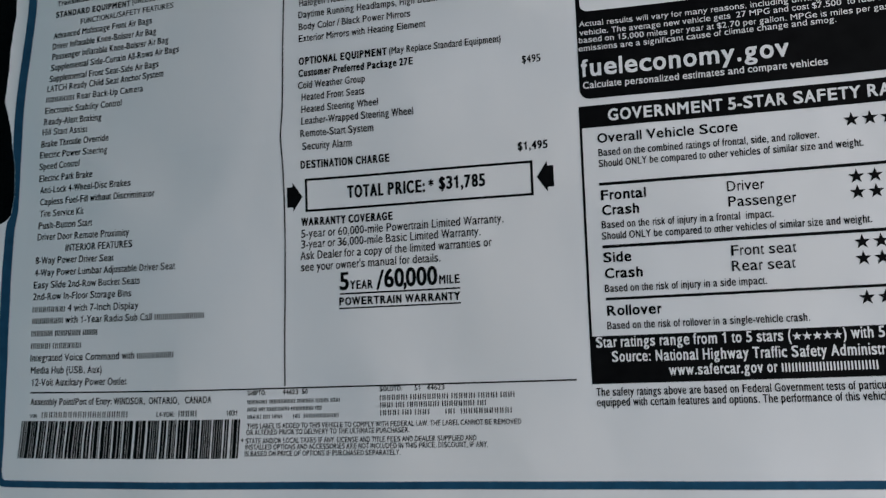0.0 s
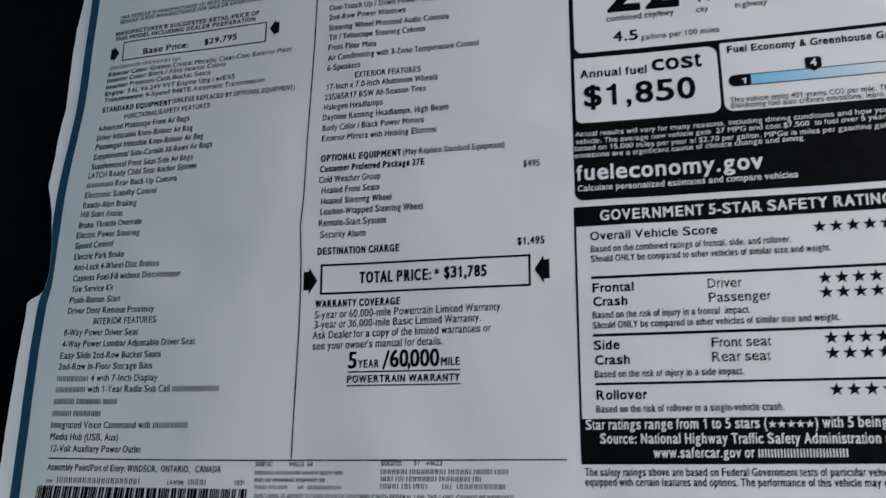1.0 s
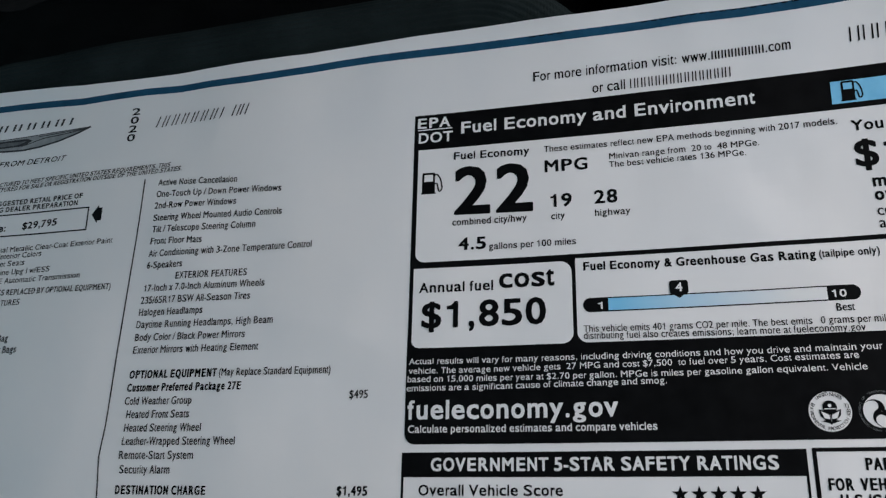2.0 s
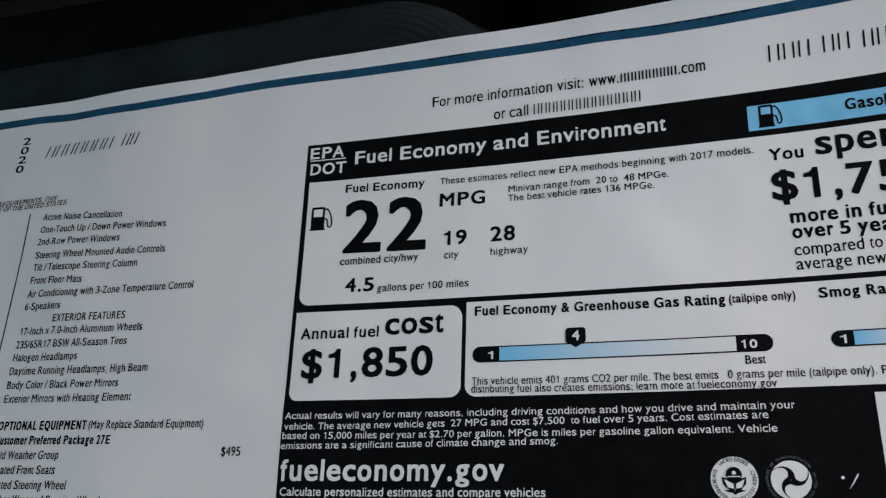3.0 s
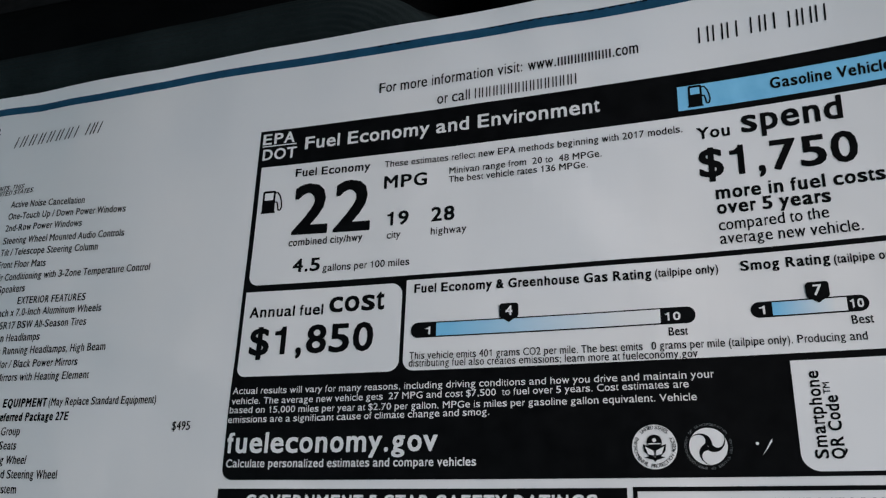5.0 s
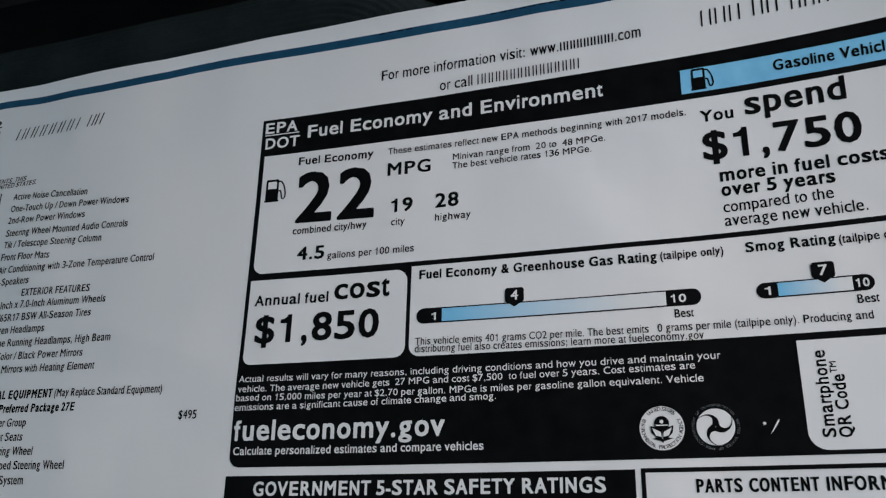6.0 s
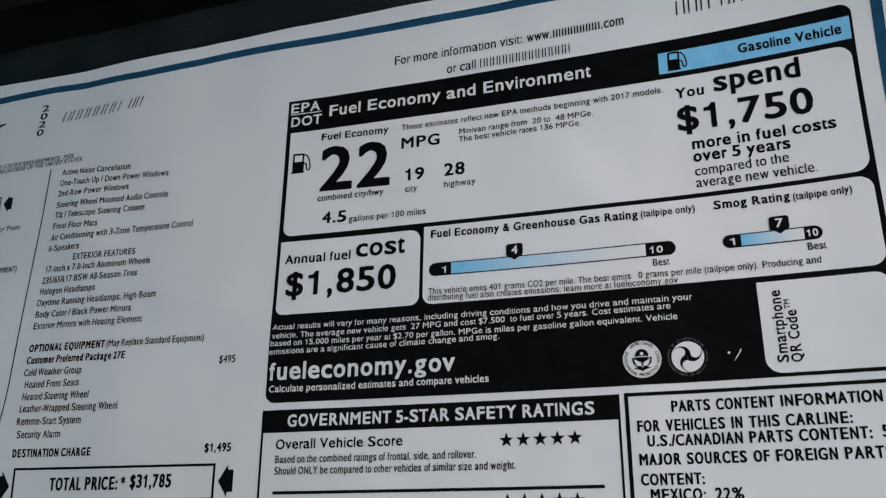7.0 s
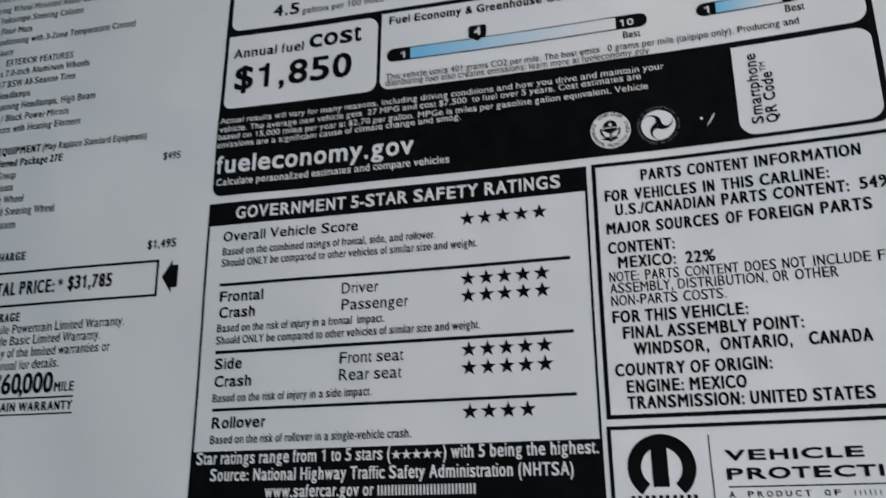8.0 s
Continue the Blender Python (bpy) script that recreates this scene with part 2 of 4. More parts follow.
def glyph(ch):
    """Points (x, y) and faces of one letter at size 1, its left edge at 0."""
    if ch in SHAPES:
        return SHAPES[ch]
    step, lo, hi = SETTING[ch]
    if ch == "1":
        pts = [(170, 0), (258, 0), (258, 712), (192, 712), (170, 655), (110, 602), (0, 585), (0, 518), (170, 518)]
        SHAPES[ch] = [(x / 1000, y / 1000) for x, y in pts], [(0, 1, 2, 3, 4, 8), (4, 5, 6, 7, 8)]
        return SHAPES[ch]
    type_curve.body = ch
    bpy.context.view_layer.update()
    shown = type_piece.evaluated_get(bpy.context.evaluated_depsgraph_get())
    me = shown.to_mesh()
    co = [(v.co.x, v.co.y) for v in me.vertices]
    faces = [tuple(p.vertices) for p in me.polygons]
    shown.to_mesh_clear()
    if ch in "ij":
        # the dot sits clear of the stem
        co = [(x, y if y < 0.5 else 0.59 + (y - 0.532) * 0.87) for x, y in co]
    if ch == "J":
        low = min(y for x, y in co)
        co = [(x, 0.682 * (y - low) / (0.682 - low)) for x, y in co]
    if ch == "M":
        # upright outer strokes
        mid = 0.5 * (min(x for x, y in co) + max(x for x, y in co))
        foot, head = max(x for x, y in co if y < 0.1) - mid, max(x for x, y in co if y > 0.6) - mid
        co = [(mid + (x - mid) * foot / (foot + (head - foot) * y / 0.682), y) for x, y in co]
    if co:
        a, b = min(x for x, y in co), max(x for x, y in co)
        if ch.islower():
            co = [((x - a) / (b - a) * (hi - lo), float(np.interp(y, [-0.230, 0.0, 0.449, 0.682], [-0.207, 0.0, 0.523, 0.718]))) for x, y in co]
        else:
            co = [((x - a) / (b - a) * (hi - lo), y * CAP / 0.682) for x, y in co]
    SHAPES[ch] = co, faces
    return SHAPES[ch]


def places(string):
    """Left edge of each letter of a string at size 1, and the width that it fills."""
    at, out = 0.0, []
    for ch in string:
        step, lo, hi = SETTING[ch]
        out.append((ch, at + lo, at + hi))
        at += step
    ink = [p for p in out if p[0] != " "]
    first = ink[0][1]
    return [(ch, a - first, b - first) for ch, a, b in out], ink[-1][2] - first


def run(string, width, cap, weight=0.0):
    """Points (x, y, layer) and faces of a line in millimetres, from 0 to width; weight: how far the strokes are spread."""
    laid, full = places(string.replace("~", "n"))
    weight *= 0.72
    rise = 0.8 * weight
    sy = (cap - 2 * rise) / CAP
    # narrow setting keeps the width of the upright strokes
    weight += max(0.0, 0.042 * (sy - width / full))
    sx = width / full
    n = 8 if weight < 0.15 else 16
    spread = [(0.0, 0.0)]
    if weight > 0.004:
        for a in range(n):
            c, d = math.cos(2 * math.pi * a / n), math.sin(2 * math.pi * a / n)
            k = (c ** 6 + d ** 6) ** (-1 / 6)
            spread.append((weight * k * c, rise * k * d))
    pts, many = [], []
    for raw, (ch, a, b) in zip(string, laid):
        if raw == " ":
            continue
        if raw == "~":
            # two thin bars for each letter
            thin = 0.12 * cap + weight
            for left in (a * sx, b * sx - thin):
                many.append(tuple(len(pts) + i for i in range(4)))
                pts += [(left, 0, 0), (left + thin, 0, 0), (left + thin, 0.8 * cap, 0), (left, 0.8 * cap, 0)]
            continue
        co, faces = glyph(ch)
        # a wide letter with its spread strokes keeps within its own width
        slim = max(0.35, 1.0 - 2 * weight / ((b - a) * sx)) if b - a > 0.27 else 0.9
        left = (a + 0.5 * (1.0 - slim) * (b - a)) * sx
        for k, (dx, dy) in enumerate(spread):
            many += [tuple(i + len(pts) for i in f) for f in faces]
            pts += [(left + x * slim * sx + dx, rise + y * sy + dy, k * 2e-6) for x, y in co]
    return pts, many


def set_line(string, u0, u1, v, cap, lift, weight=0.0, slant=0.0):
    """One line from u0 to u1 on the baseline v (or from v[0] to v[1], tilted to fit the camera's view). A ~ stands for
    a letter that is only shown as a bar.
    """
    pts, faces = run(string, u1 - u0 - slant * cap, cap, weight)
    low, high = v if isinstance(v, tuple) else (v, v)
    return [on_sheet(u0 + x + slant * y, low + (high - low) * x / (u1 - u0) + y, lift + k) for x, y, k in pts], faces


def text(string, u0, u1, v, cap, parent, weight=0.03, mat=None, lift=INK_1, slant=0.0, name="text_line"):
    return raw_part(name, *set_line(string, u0, u1, v, cap, lift, weight, slant), mat or INK, parent)


def letter_bars(count, u0, u1, v, cap, parent, line=0.4, slant=0.0, rise=0.0, mat=None):
    """A word that is only shown as a pair of thin bars for each letter."""
    slot = (u1 - u0) / count
    for i in range(count):
        low = v + rise * (i + 0.5) / count
        pair = []
        for a in (u0 + (i + 0.10) * slot, u0 + (i + 0.84) * slot - line):
            pair.append(polygon([(a, low), (a + line, low), (a + line + slant * cap, low + cap), (a + slant * cap, low + cap)], INK_1))
        raw_part("letter_bar", *join(pair), mat or INK, parent)


def upto(u0, u1, sample, whole):
    """Where a whole line ends, if its sample runs from u0 to u1."""
    return u0 + (u1 - u0) * places(whole)[1] / places(sample)[1]


def star(u, v, r, lift):
    return polygon([(u + (r if i % 2 == 0 else r * 0.40) * math.sin(i * math.pi / 5), v + (r if i % 2 == 0 else r * 0.40) * math.cos(i * math.pi / 5)) for i in range(10)], lift)


def ring_text(string, u, v, r, cap, a0, a1, lift, inward=False):
    pieces = []
    for i, ch in enumerate(string):
        if ch == " ":
            continue
        a = a0 + (a1 - a0) * i / (len(string) - 1)
        co, faces = glyph(ch)
        s, wide = cap / CAP, SETTING[ch][2] - SETTING[ch][1]
        turn = a + math.pi / 2 if inward else a - math.pi / 2
        c, d = math.cos(turn), math.sin(turn)
        cu, cv = u + r * math.cos(a), v + r * math.sin(a)
        pts = []
        for x, y in co:
            px, py = (x - wide / 2) * s, y * s
            pts.append(on_sheet(cu + c * px - d * py, cv + d * px + c * py, lift))
        pieces.append((pts, faces))
    return join(pieces)


# ---- the printed price sheet ----
sheet = new("price_sheet")
sheet.matrix_basis = LIE
tagged(sheet, "white printed vehicle price sheet, one margin torn, on black seat", "price sheet")

EDGE = [(-225.0, -203.5), (-224.3, -205.3), (-222.5, -206.8), (-198, -206.2), (-178, -206.6), (-158, -206.8), (-148, -206.6), (-138, -206.4), (-131, -206.8), (-129.5, -205.2), (-128, -202.2),
        (-126, -200.4), (-119, -199.9), (-109, -200.7), (-103, -201.8), (-97, -202.6), (-89, -204.3), (-84, -206.0), (-80, -205.6), (-73, -205.4), (-66, -205.5), (-57, -205.1), (-50, -204.3),
        (-37, -204.6), (-24, -204.7), (-12, -204.2), (-5, -203.4), (3, -202.3), (11, -201.2), (22, -200.6), (29.4, -200.2)]
# the head of the sheet: how high its edge runs, fitted to the camera's view
TOP = ([-200, -193, -179, -166, -152, -139, -126, -114, -101, -88, -76, -63, -39, -28, -16, 0, 36, 53, 86, 190],
       [35.2, 34.5, 32.6, 31.5, 30.8, 29.9, 28.9, 28.6, 28.4, 28.3, 28.7, 28.8, 28.8, 29.3, 29.6, 29.9, 29.8, 29.4, 29.2, 29.0])


def left_edge(v):
    for (v0, a), (v1, b) in zip(EDGE, EDGE[1:]):
        if v <= v1:
            k = (v - v0) / (v1 - v0)
            return a + (b - a) * k + 1.1 + 0.25 * noise.noise(Vector((v * 0.35, 0.5, 0.2)))
    return EDGE[-1][1] + 1.1


def paper():
    rows = sorted({-225.0 + 254.4 * i / 130 for i in range(131)} | {v for v, _ in EDGE})
    rows = [v for v, after in zip(rows, rows[1:] + [99.0]) if after - v > 0.05]
    cols = [0, 0.6, 1.2, 2, 3, 4.5, 6, 8, 10.5, 13] + [13 + 387 * i / 150 for i in range(1, 151)]
    share = [c / 400 for c in cols]
    verts, faces = [], []
    w = len(share)
    for v in rows:
        left, right = left_edge(v), 190.5
        for s in share:
            u = left + (right - left) * s
            rise = (float(np.interp(u, *TOP)) - 29.8) * max(0.0, v / 29.4)
            verts.append(on_sheet(u, v + rise, 0.0))
    n = len(verts)
    verts += [(x, y + 0.00018, z) for x, y, z in verts]
    for j in range(len(rows) - 1):
        for i in range(w - 1):
            a = j * w + i
            faces.append((a, a + 1, a + w + 1, a + w))
            faces.append((n + a + w, n + a + w + 1, n + a + 1, n + a))
    rim = [(0, j) for j in range(len(rows))] + [(i, len(rows) - 1) for i in range(1, w)] + [(w - 1, j) for j in range(len(rows) - 2, -1, -1)] + [(i, 0) for i in range(w - 2, 0, -1)]
    for (i, j), (k, m) in zip(rim, rim[1:] + rim[:1]):
        a, b = j * w + i, m * w + k
        r = len(verts)
        verts += [verts[a], verts[b], verts[n + b], verts[n + a]]
        faces.append((r, r + 1, r + 2, r + 3))
    return verts, faces


raw_part("paper", *paper(), PAPER, sheet, smooth=True)


# how far the border is shifted to fit the camera's view, along the side (v, shift) and along the head (u, shift)
SIDE = ([-213, -205, -194, -185, -176, -167, -158, -148, -140, -131, -125, -119, -109, -100, -89, -81, -74, -65, -56, -50, -40, -26, -13, 2, 10, 24],
        [3.0, 2.9, 2.7, 2.5, 2.35, 1.9, 1.7, 1.45, 1.6, 1.7, 2.5, 2.25, 1.9, 2.0, 2.1, 2.4, 2.7, 3.3, 4.0, 4.4, 4.45, 4.35, 4.65, 5.35, 5.8, 7.0])
HEAD = ([-193, -179, -165, -152, -139, -126, -113, -100, -87, -75, -62, -50, -38, -27, -16, 0, 36, 53, 86, 101, 116, 183],
        [3.5, 2.5, 1.4, 0.9, 0.0, -1.0, -0.6, -0.5, -1.2, -0.8, -1.1, -0.8, -0.3, 0.5, 0.8, 0.7, 0.2, -0.1, -0.3, -1.0, -1.2, -1.2])


def rounded_frame(u0, u1, v0, v1, r, lift):
    """The border line round a rectangle with rounded corners; its sides differ in width."""
    def loop(d, rr):
        pts = []
        for cu, cv, a in ((u1 - d - rr, v0 + d + rr, -90), (u1 - d - rr, v1 - d - rr, 0), (u0 + d + rr, v1 - d - rr, 90), (u0 + d + rr, v0 + d + rr, 180)):
            pts += [(cu + rr * math.cos(radians(a + 90 * i / 8)), cv + rr * math.sin(radians(a + 90 * i / 8))) for i in range(9)]
        out = []
        for (a, b), (c, e) in zip(pts, pts[1:] + pts[:1]):
            n = max(1, int(max(abs(c - a), abs(e - b)) / 3))
            out += [(a + (c - a) * i / n, b + (e - b) * i / n) for i in range(n)]
        return out
    outer = loop(0, r)
    verts, faces = [], []

    def drawn(u, v):
        side, head = min(1.0, max(0.0, (-150 - u) / 40)), min(1.0, max(0.0, v / 15))
        u += side * float(np.interp(v, *SIDE))
        return on_sheet(max(u, left_edge(v) + 0.15), v + head * float(np.interp(u, *HEAD)), lift)

    for u, v in outer:
        # the inner loop follows the outer one at the line's width
        cu, cv = min(max(u, u0 + r), u1 - r), min(max(v, v0 + r), v1 - r)
        du, dv = u - cu, v - cv
        k = math.hypot(du, dv) or 1.0
        verts += [drawn(u, v), drawn(u - du / k * (3.7 if du < 0 else 2.8), v - dv / k * (2.9 if dv > 0 else 2.2))]
    n = len(outer)
    for i in range(n):
        j = (i + 1) % n
        faces.append((2 * i, 2 * j, 2 * j + 1, 2 * i + 1))
    return verts, faces


raw_part("border_line", *rounded_frame(-202.6, 184.0, -218.0, 24.3, 5.0, INK_1), NAVY, sheet, "navy blue border line printed round the sheet")
dashes = []
for i in range(70):
    u = 28 + i * 2.9
    if u < 181 and noise.noise(Vector((u * 0.05, 4.4, 0))) > -0.2:
        v = 23.95 + float(np.interp(u, *HEAD)) + 0.12 * noise.noise(Vector((u, 0, 0)))
        dashes.append(patch(u, u + 1.8, v - 0.18, v + 0.18, INK_2, step=9))
tagged(raw_part("perforation_line", *join(dashes), INK, sheet, "dark dashed line along the border"), kind="stuff")

# Maker's heading: word mark, wing badge and model name as plain shapes.
UPPER = [(-188.6, 11.2), (-178, 10.4), (-168, 9.9), (-158, 9.7), (-147, 9.9), (-139, 10.2), (-130, 10.3), (-121.4, 10.6)]
LOWER = [(-188.6, 11.2), (-180, 8.6), (-172, 6.8), (-164, 5.3), (-157, 4.5), (-149, 4.2), (-142, 4.8), (-134, 6.2), (-127, 8.3), (-121.4, 10.6)]


def stroke(points, line, lift):
    """A thin drawn line through points (u, v)."""
    pieces = []
    for (a, b), (c, d) in zip(points, points[1:]):
        k = 0.5 * line / math.hypot(c - a, d - b)
        pieces.append(polygon([(a - (d - b) * k, b + (c - a) * k), (a + (d - b) * k, b - (c - a) * k), (c + (d - b) * k, d - (c - a) * k), (c - (d - b) * k, d + (c - a) * k)], lift))
    return join(pieces)


heading = raw_part("badge_wing", *polygon(UPPER + LOWER[-2:0:-1], INK_1), SILVER_INK, sheet, "grey wing badge")
raw_part("wing_outline", *join([stroke(LOWER, 0.75, INK_2), stroke(UPPER, 0.3, INK_2), stroke([(-182, 9.9), (-170, 8.6), (-166, 8.3)], 0.35, INK_2), stroke([(-122.5, 10.1), (-132, 8.9), (-141, 8.3), (-146, 7.0), (-150, 6.0)], 0.4, INK_2),
                                stroke([(-123, 10.2), (-134, 9.6), (-143, 9.3)], 0.3, INK_2)]), SOFT_INK, heading)
raw_part("wing_core", *polygon([(-168.5, 8.0), (-166, 6.6), (-158, 5.9), (-149, 6.1), (-145.5, 8.0), (-148, 9.0), (-158, 9.0), (-166, 8.9)], INK_2), SOFT_INK, heading)
raw_part("wing_core_light", *join([polygon([(-165.5, 7.7), (-163, 6.9), (-157, 6.6), (-151, 6.8), (-148, 8.0), (-157, 8.3)], INK_3)]), GREY_INK, heading)
letter_bars(8, -177.4, -129.0, 13.7, 2.9, sheet, 0.9, 0.3, -1.2, SOFT_INK)
text("IMPORTED FROM DETROIT", -179.3, -129.6, (-1.7, -2.5), 2.2, sheet, slant=0.35)
for i, digit in enumerate("2020"):
    text(digit, -105.0 - 0.25 * i, -101.8 - 0.25 * i, 13.0 - 3.6 * i, 2.9, sheet, 0.12, name="year_digit")
letter_bars(7, -95.2, -69.2, 6.6, 4.4, sheet, 0.45, 0.3, 0.5)
letter_bars(2, -66.0, -60.0, 7.3, 4.4, sheet, 0.45, 0.3, 0.2)

# First column.
text("THIS VEHICLE IS MANUFACTURED TO MEET SPECIFIC UNITED STATES REQUIREMENTS. THIS", -182.9, -86.7, (-10.8, -9.8), 1.75, sheet, 0.05, slant=0.25)
text("VEHICLE IS NOT MANUFACTURED FOR SALE OR REGISTRATION OUTSIDE OF THE UNITED STATES.", -182.8, -82.1, (-13.1, -11.7), 1.75, sheet, 0.05, slant=0.25)
text("MANUFACTURER'S SUGGESTED RETAIL PRICE OF", -183.8, -120, -18.7, 2.0, sheet, 0.12)
text("THIS MODEL INCLUDING DEALER PREPARATION", -183.8, -121.7, -21.3, 2.0, sheet, 0.12)
raw_part("price_box", *outline(-179.6, -116.6, -31.2, -22.3, 0.5, INK_1), INK, sheet)
text("Base Price:", -169.9, -150.1, (-29.6, -29.1), 2.7, sheet, 0.14)
text("$29,795", -143.2, -129.1, (-28.8, -28.3), 2.7, sheet, 0.14)


def arrow(u, v, w, h, way):
    """A block arrow that points to the right (way 1) or to the left (-1), its tip at u."""
    pts = [(0, 0), (-0.62 * w, h / 2), (-0.62 * w, 0.345 * h), (-w, 0.345 * h), (-w, -0.345 * h), (-0.62 * w, -0.345 * h), (-0.62 * w, -h / 2)]
    return polygon([(u + way * a, v + b) for a, b in pts], INK_1)


raw_part("arrow_mark", *arrow(-181.2, -27.2, 4.0, 7.4, 1), INK, sheet)
raw_part("arrow_mark", *arrow(-115.3, -25.5, 4.0, 7.0, -1), INK, sheet)
text("~~~~~~~~ ~~~~~~~ ~~", -184.8, -153.2, -34.6, 2.0, sheet, 0.08)
SPECS = [("Exterior Color:", -185.1, -167.4, (-37.7, -37.5), "Granite Crystal Metallic Clear-Coat Exterior Paint", -165.9, -105.4, (-37.4, -36.7)),
         ("Interior Color:", -185.3, -167.5, (-40.5, -40.2), "Black / Alloy Interior Colors", -166.4, -133.2, (-40.1, -39.5)),
         ("Interior:", -185.4, -175.5, (-43.6, -43.3), "Premium Cloth Bucket Seats", -174.5, -139.5, (-43.3, -42.4)),
         ("Engine:", -185.5, -176.7, (-46.6, -46.4), "3.6L V6 24V VVT Engine Upg I w/ESS", -175.5, -128.7, (-46.4, -45.5)),
         ("Transmission:", -185.4, -167.8, (-49.6, -49.3), "9-Speed 948TE Automatic Transmission", -166.8, -116, (-49.3, -48.6))]
for head, a, b, v, tail, c, d, w in SPECS:
    text(head, a, b, v, 2.0, sheet, 0.12)
    text(tail, c, d, w, 2.0, sheet, 0.03)
text("STANDARD EQUIPMENT", -185.8, -155.1, -54.1, 2.3, sheet, 0.15)
text("(UNLESS REPLACED BY OPTIONAL EQUIPMENT)", -154.4, -103.3, -53.4, 2.1, sheet, 0.04)
text("FUNCTIONAL/SAFETY FEATURES", -175.1, -138, (-58.1, -57.1), 2.1, sheet)
COLUMN = [("Advanced Multistage Front Air Bags", -186.2, -146.2, (-62.3, -61.8)), ("Driver Inflatable Knee-Bolster Air Bag", -186.3, -144.5, (-66.4, -66)),
          ("Passenger Inflatable Knee-Bolster Air Bag", -186.2, -139.6, (-70.4, -69.9)), ("Supplemental Side-Curtain All-Rows Air Bags", -186.4, -135.3, (-74.6, -73.8)),
          ("Supplemental Front Seat-Side Air Bags", -186.7, -143.1, (-78.7, -78.2)), ("LATCH Ready Child Seat Anchor System", -187.3, -141.1, (-82.4, -81.9)),
          ("~~~~~~~~ Rear Back-Up Camera", -187.5, -148.9, -86.3), ("Electronic Stability Control", -187.7, -157.3, -90.5), ("Ready-Alert Braking", -187.9, -164.9, (-94.5, -94.9)),
          ("Hill Start Assist", -188.3, -170.2, (-98.2, -98.7)), ("Brake Throttle Override", -188.6, -161.6, -102.6), ("Electric Power Steering", -189, -161.8, (-106.5, -106.9)),
          ("Speed Control", -189, -172.5, -110.7), ("Electric Park Brake", -188.7, -167.1, -115), ("Anti-Lock 4-Wheel-Disc Brakes", -188.1, -152.3, -119.2),
          ("Capless Fuel-Fill without Discriminator", -187.7, -143.4, -123.4), ("Tire Service Kit", -187.5, -170.1, -127.6), ("Push-Button Start", -187.6, -166.6, -131.8),
          ("Driver Door Remote Proximity", -187.7, -152.4, (-135.8, -136.1)), ("INTERIOR FEATURES", -176.5, -151.2, -140),
          ("8-Way Power Driver Seat", -188, -158.1, (-143.9, -144.3)), ("4-Way Power Lumbar Adjustable Driver Seat", -188.1, -135.3, -148.2),
          ("Easy Slide 2nd-Row Bucket Seats", -188.2, -148.1, -152.4), ("2nd-Row In-Floor Storage Bins", -188.2, -151.2, -156.4),
          ("~~~~~~~~ 4 with 7-Inch Display", -188.1, -148.6, -160.6), ("~~~~~~~~ with 1-Year Radio Sub Call ~~~~~~~~~~~~", -187.9, -125.1, -164.5),
          ("~~~~~~ ~~~~~~~ ~~~~", -188, -163.6, -168.7), ("~~~~~ ~~~~~~~", -187.9, -169.4, -172.9), ("Integrated Voice Command with ~~~~~~~~~", -187.8, -135.8, (-177.1, -176.8)),
          ("Media Hub (USB, Aux)", -187.4, -161.7, -181.2), ("12-Volt Auxiliary Power Outlet", -186.8, -152.7, -185.2)]
for line, start, end, v in COLUMN:
    text(line, start, end, v, 2.35, sheet, 0.03)
raw_part("column_rule", *band([(-96.1, -13.7), (-96.2, -36.8), (-96.7, -59.1), (-97.1, -76.1), (-97.1, -96.8), (-97.6, -107.3), (-97.0, -118), (-96.8, -128), (-96.9, -143.3), (-97.2, -165), (-97.5, -186.8)], 0.45, INK_1), INK, sheet)

# Second column.
SECOND = [("Active Noise Cancellation", -90.7, -61, (-16.7, -18.2)), ("One-Touch Up / Down Power Windows", -90.8, -44.8, (-21.1, -22.8)),
          ("2nd-Row Power Windows", -90.9, -60.5, (-25.4, -26.2)), ("Steering Wheel Mounted Audio Controls", -90.7, -44, (-30, -31)),
          ("Tilt / Telescope Steering Column", -90.5, -53, (-34.2, -34.9)), ("Front Floor Mats", -90.5, -71.5, (-38.5, -39)),
          ("Air Conditioning with 3-Zone Temperature Control", -90.5, -33.1, -43), ("6-Speakers", -90.6, -77.5, -47.1), ("EXTERIOR FEATURES", -79.4, -54.4, -51.2),
          ("17-Inch x 7.0-Inch Aluminum Wheels", -90.5, -48, -55), ("235/65R17 BSW All-Season Tires", -91.1, -52.4, -59.1), ("Halogen Headlamps", -91.2, -68.4, -63.1),
          ("Daytime Running Headlamps, High Beam", -91.5, -44, -67.2), ("Body Color / Black Power Mirrors", -91.4, -53, -71.4),
          ("Exterior Mirrors with Heating Element", -91.4, -48.1, -75.5)]
for line, start, end, v in SECOND:
    text(line, start, end, v, 2.35, sheet, 0.04)
text("OPTIONAL EQUIPMENT", -91.4, -61, -83.5, 2.6, sheet, 0.17)
text("(May Replace Standard Equipment)", -60.2, -24.1, -83.3, 2.3, sheet)
text("Customer Preferred Package 27E", -91.5, -52.4, -87.6, 2.5, sheet, 0.14)
text("$495", -17.7, -12, -90.9, 2.4, sheet)
for line, start, end, v in (("Cold Weather Group", -91.6, -68.4, -91.7), ("Heated Front Seats", -90.3, -68.6, -95.8), ("Heated Steering Wheel", -90.3, -64.1, -99.9), ("Leather-Wrapped Steering Wheel", -90.3, -52.7, -103.9), ("Remote-Start System", -90.6, -65.9, -108), ("Security Alarm", -90.1, -73.3, -112.2)):
    text(line, start, end, v, 2.4, sheet, 0.04)
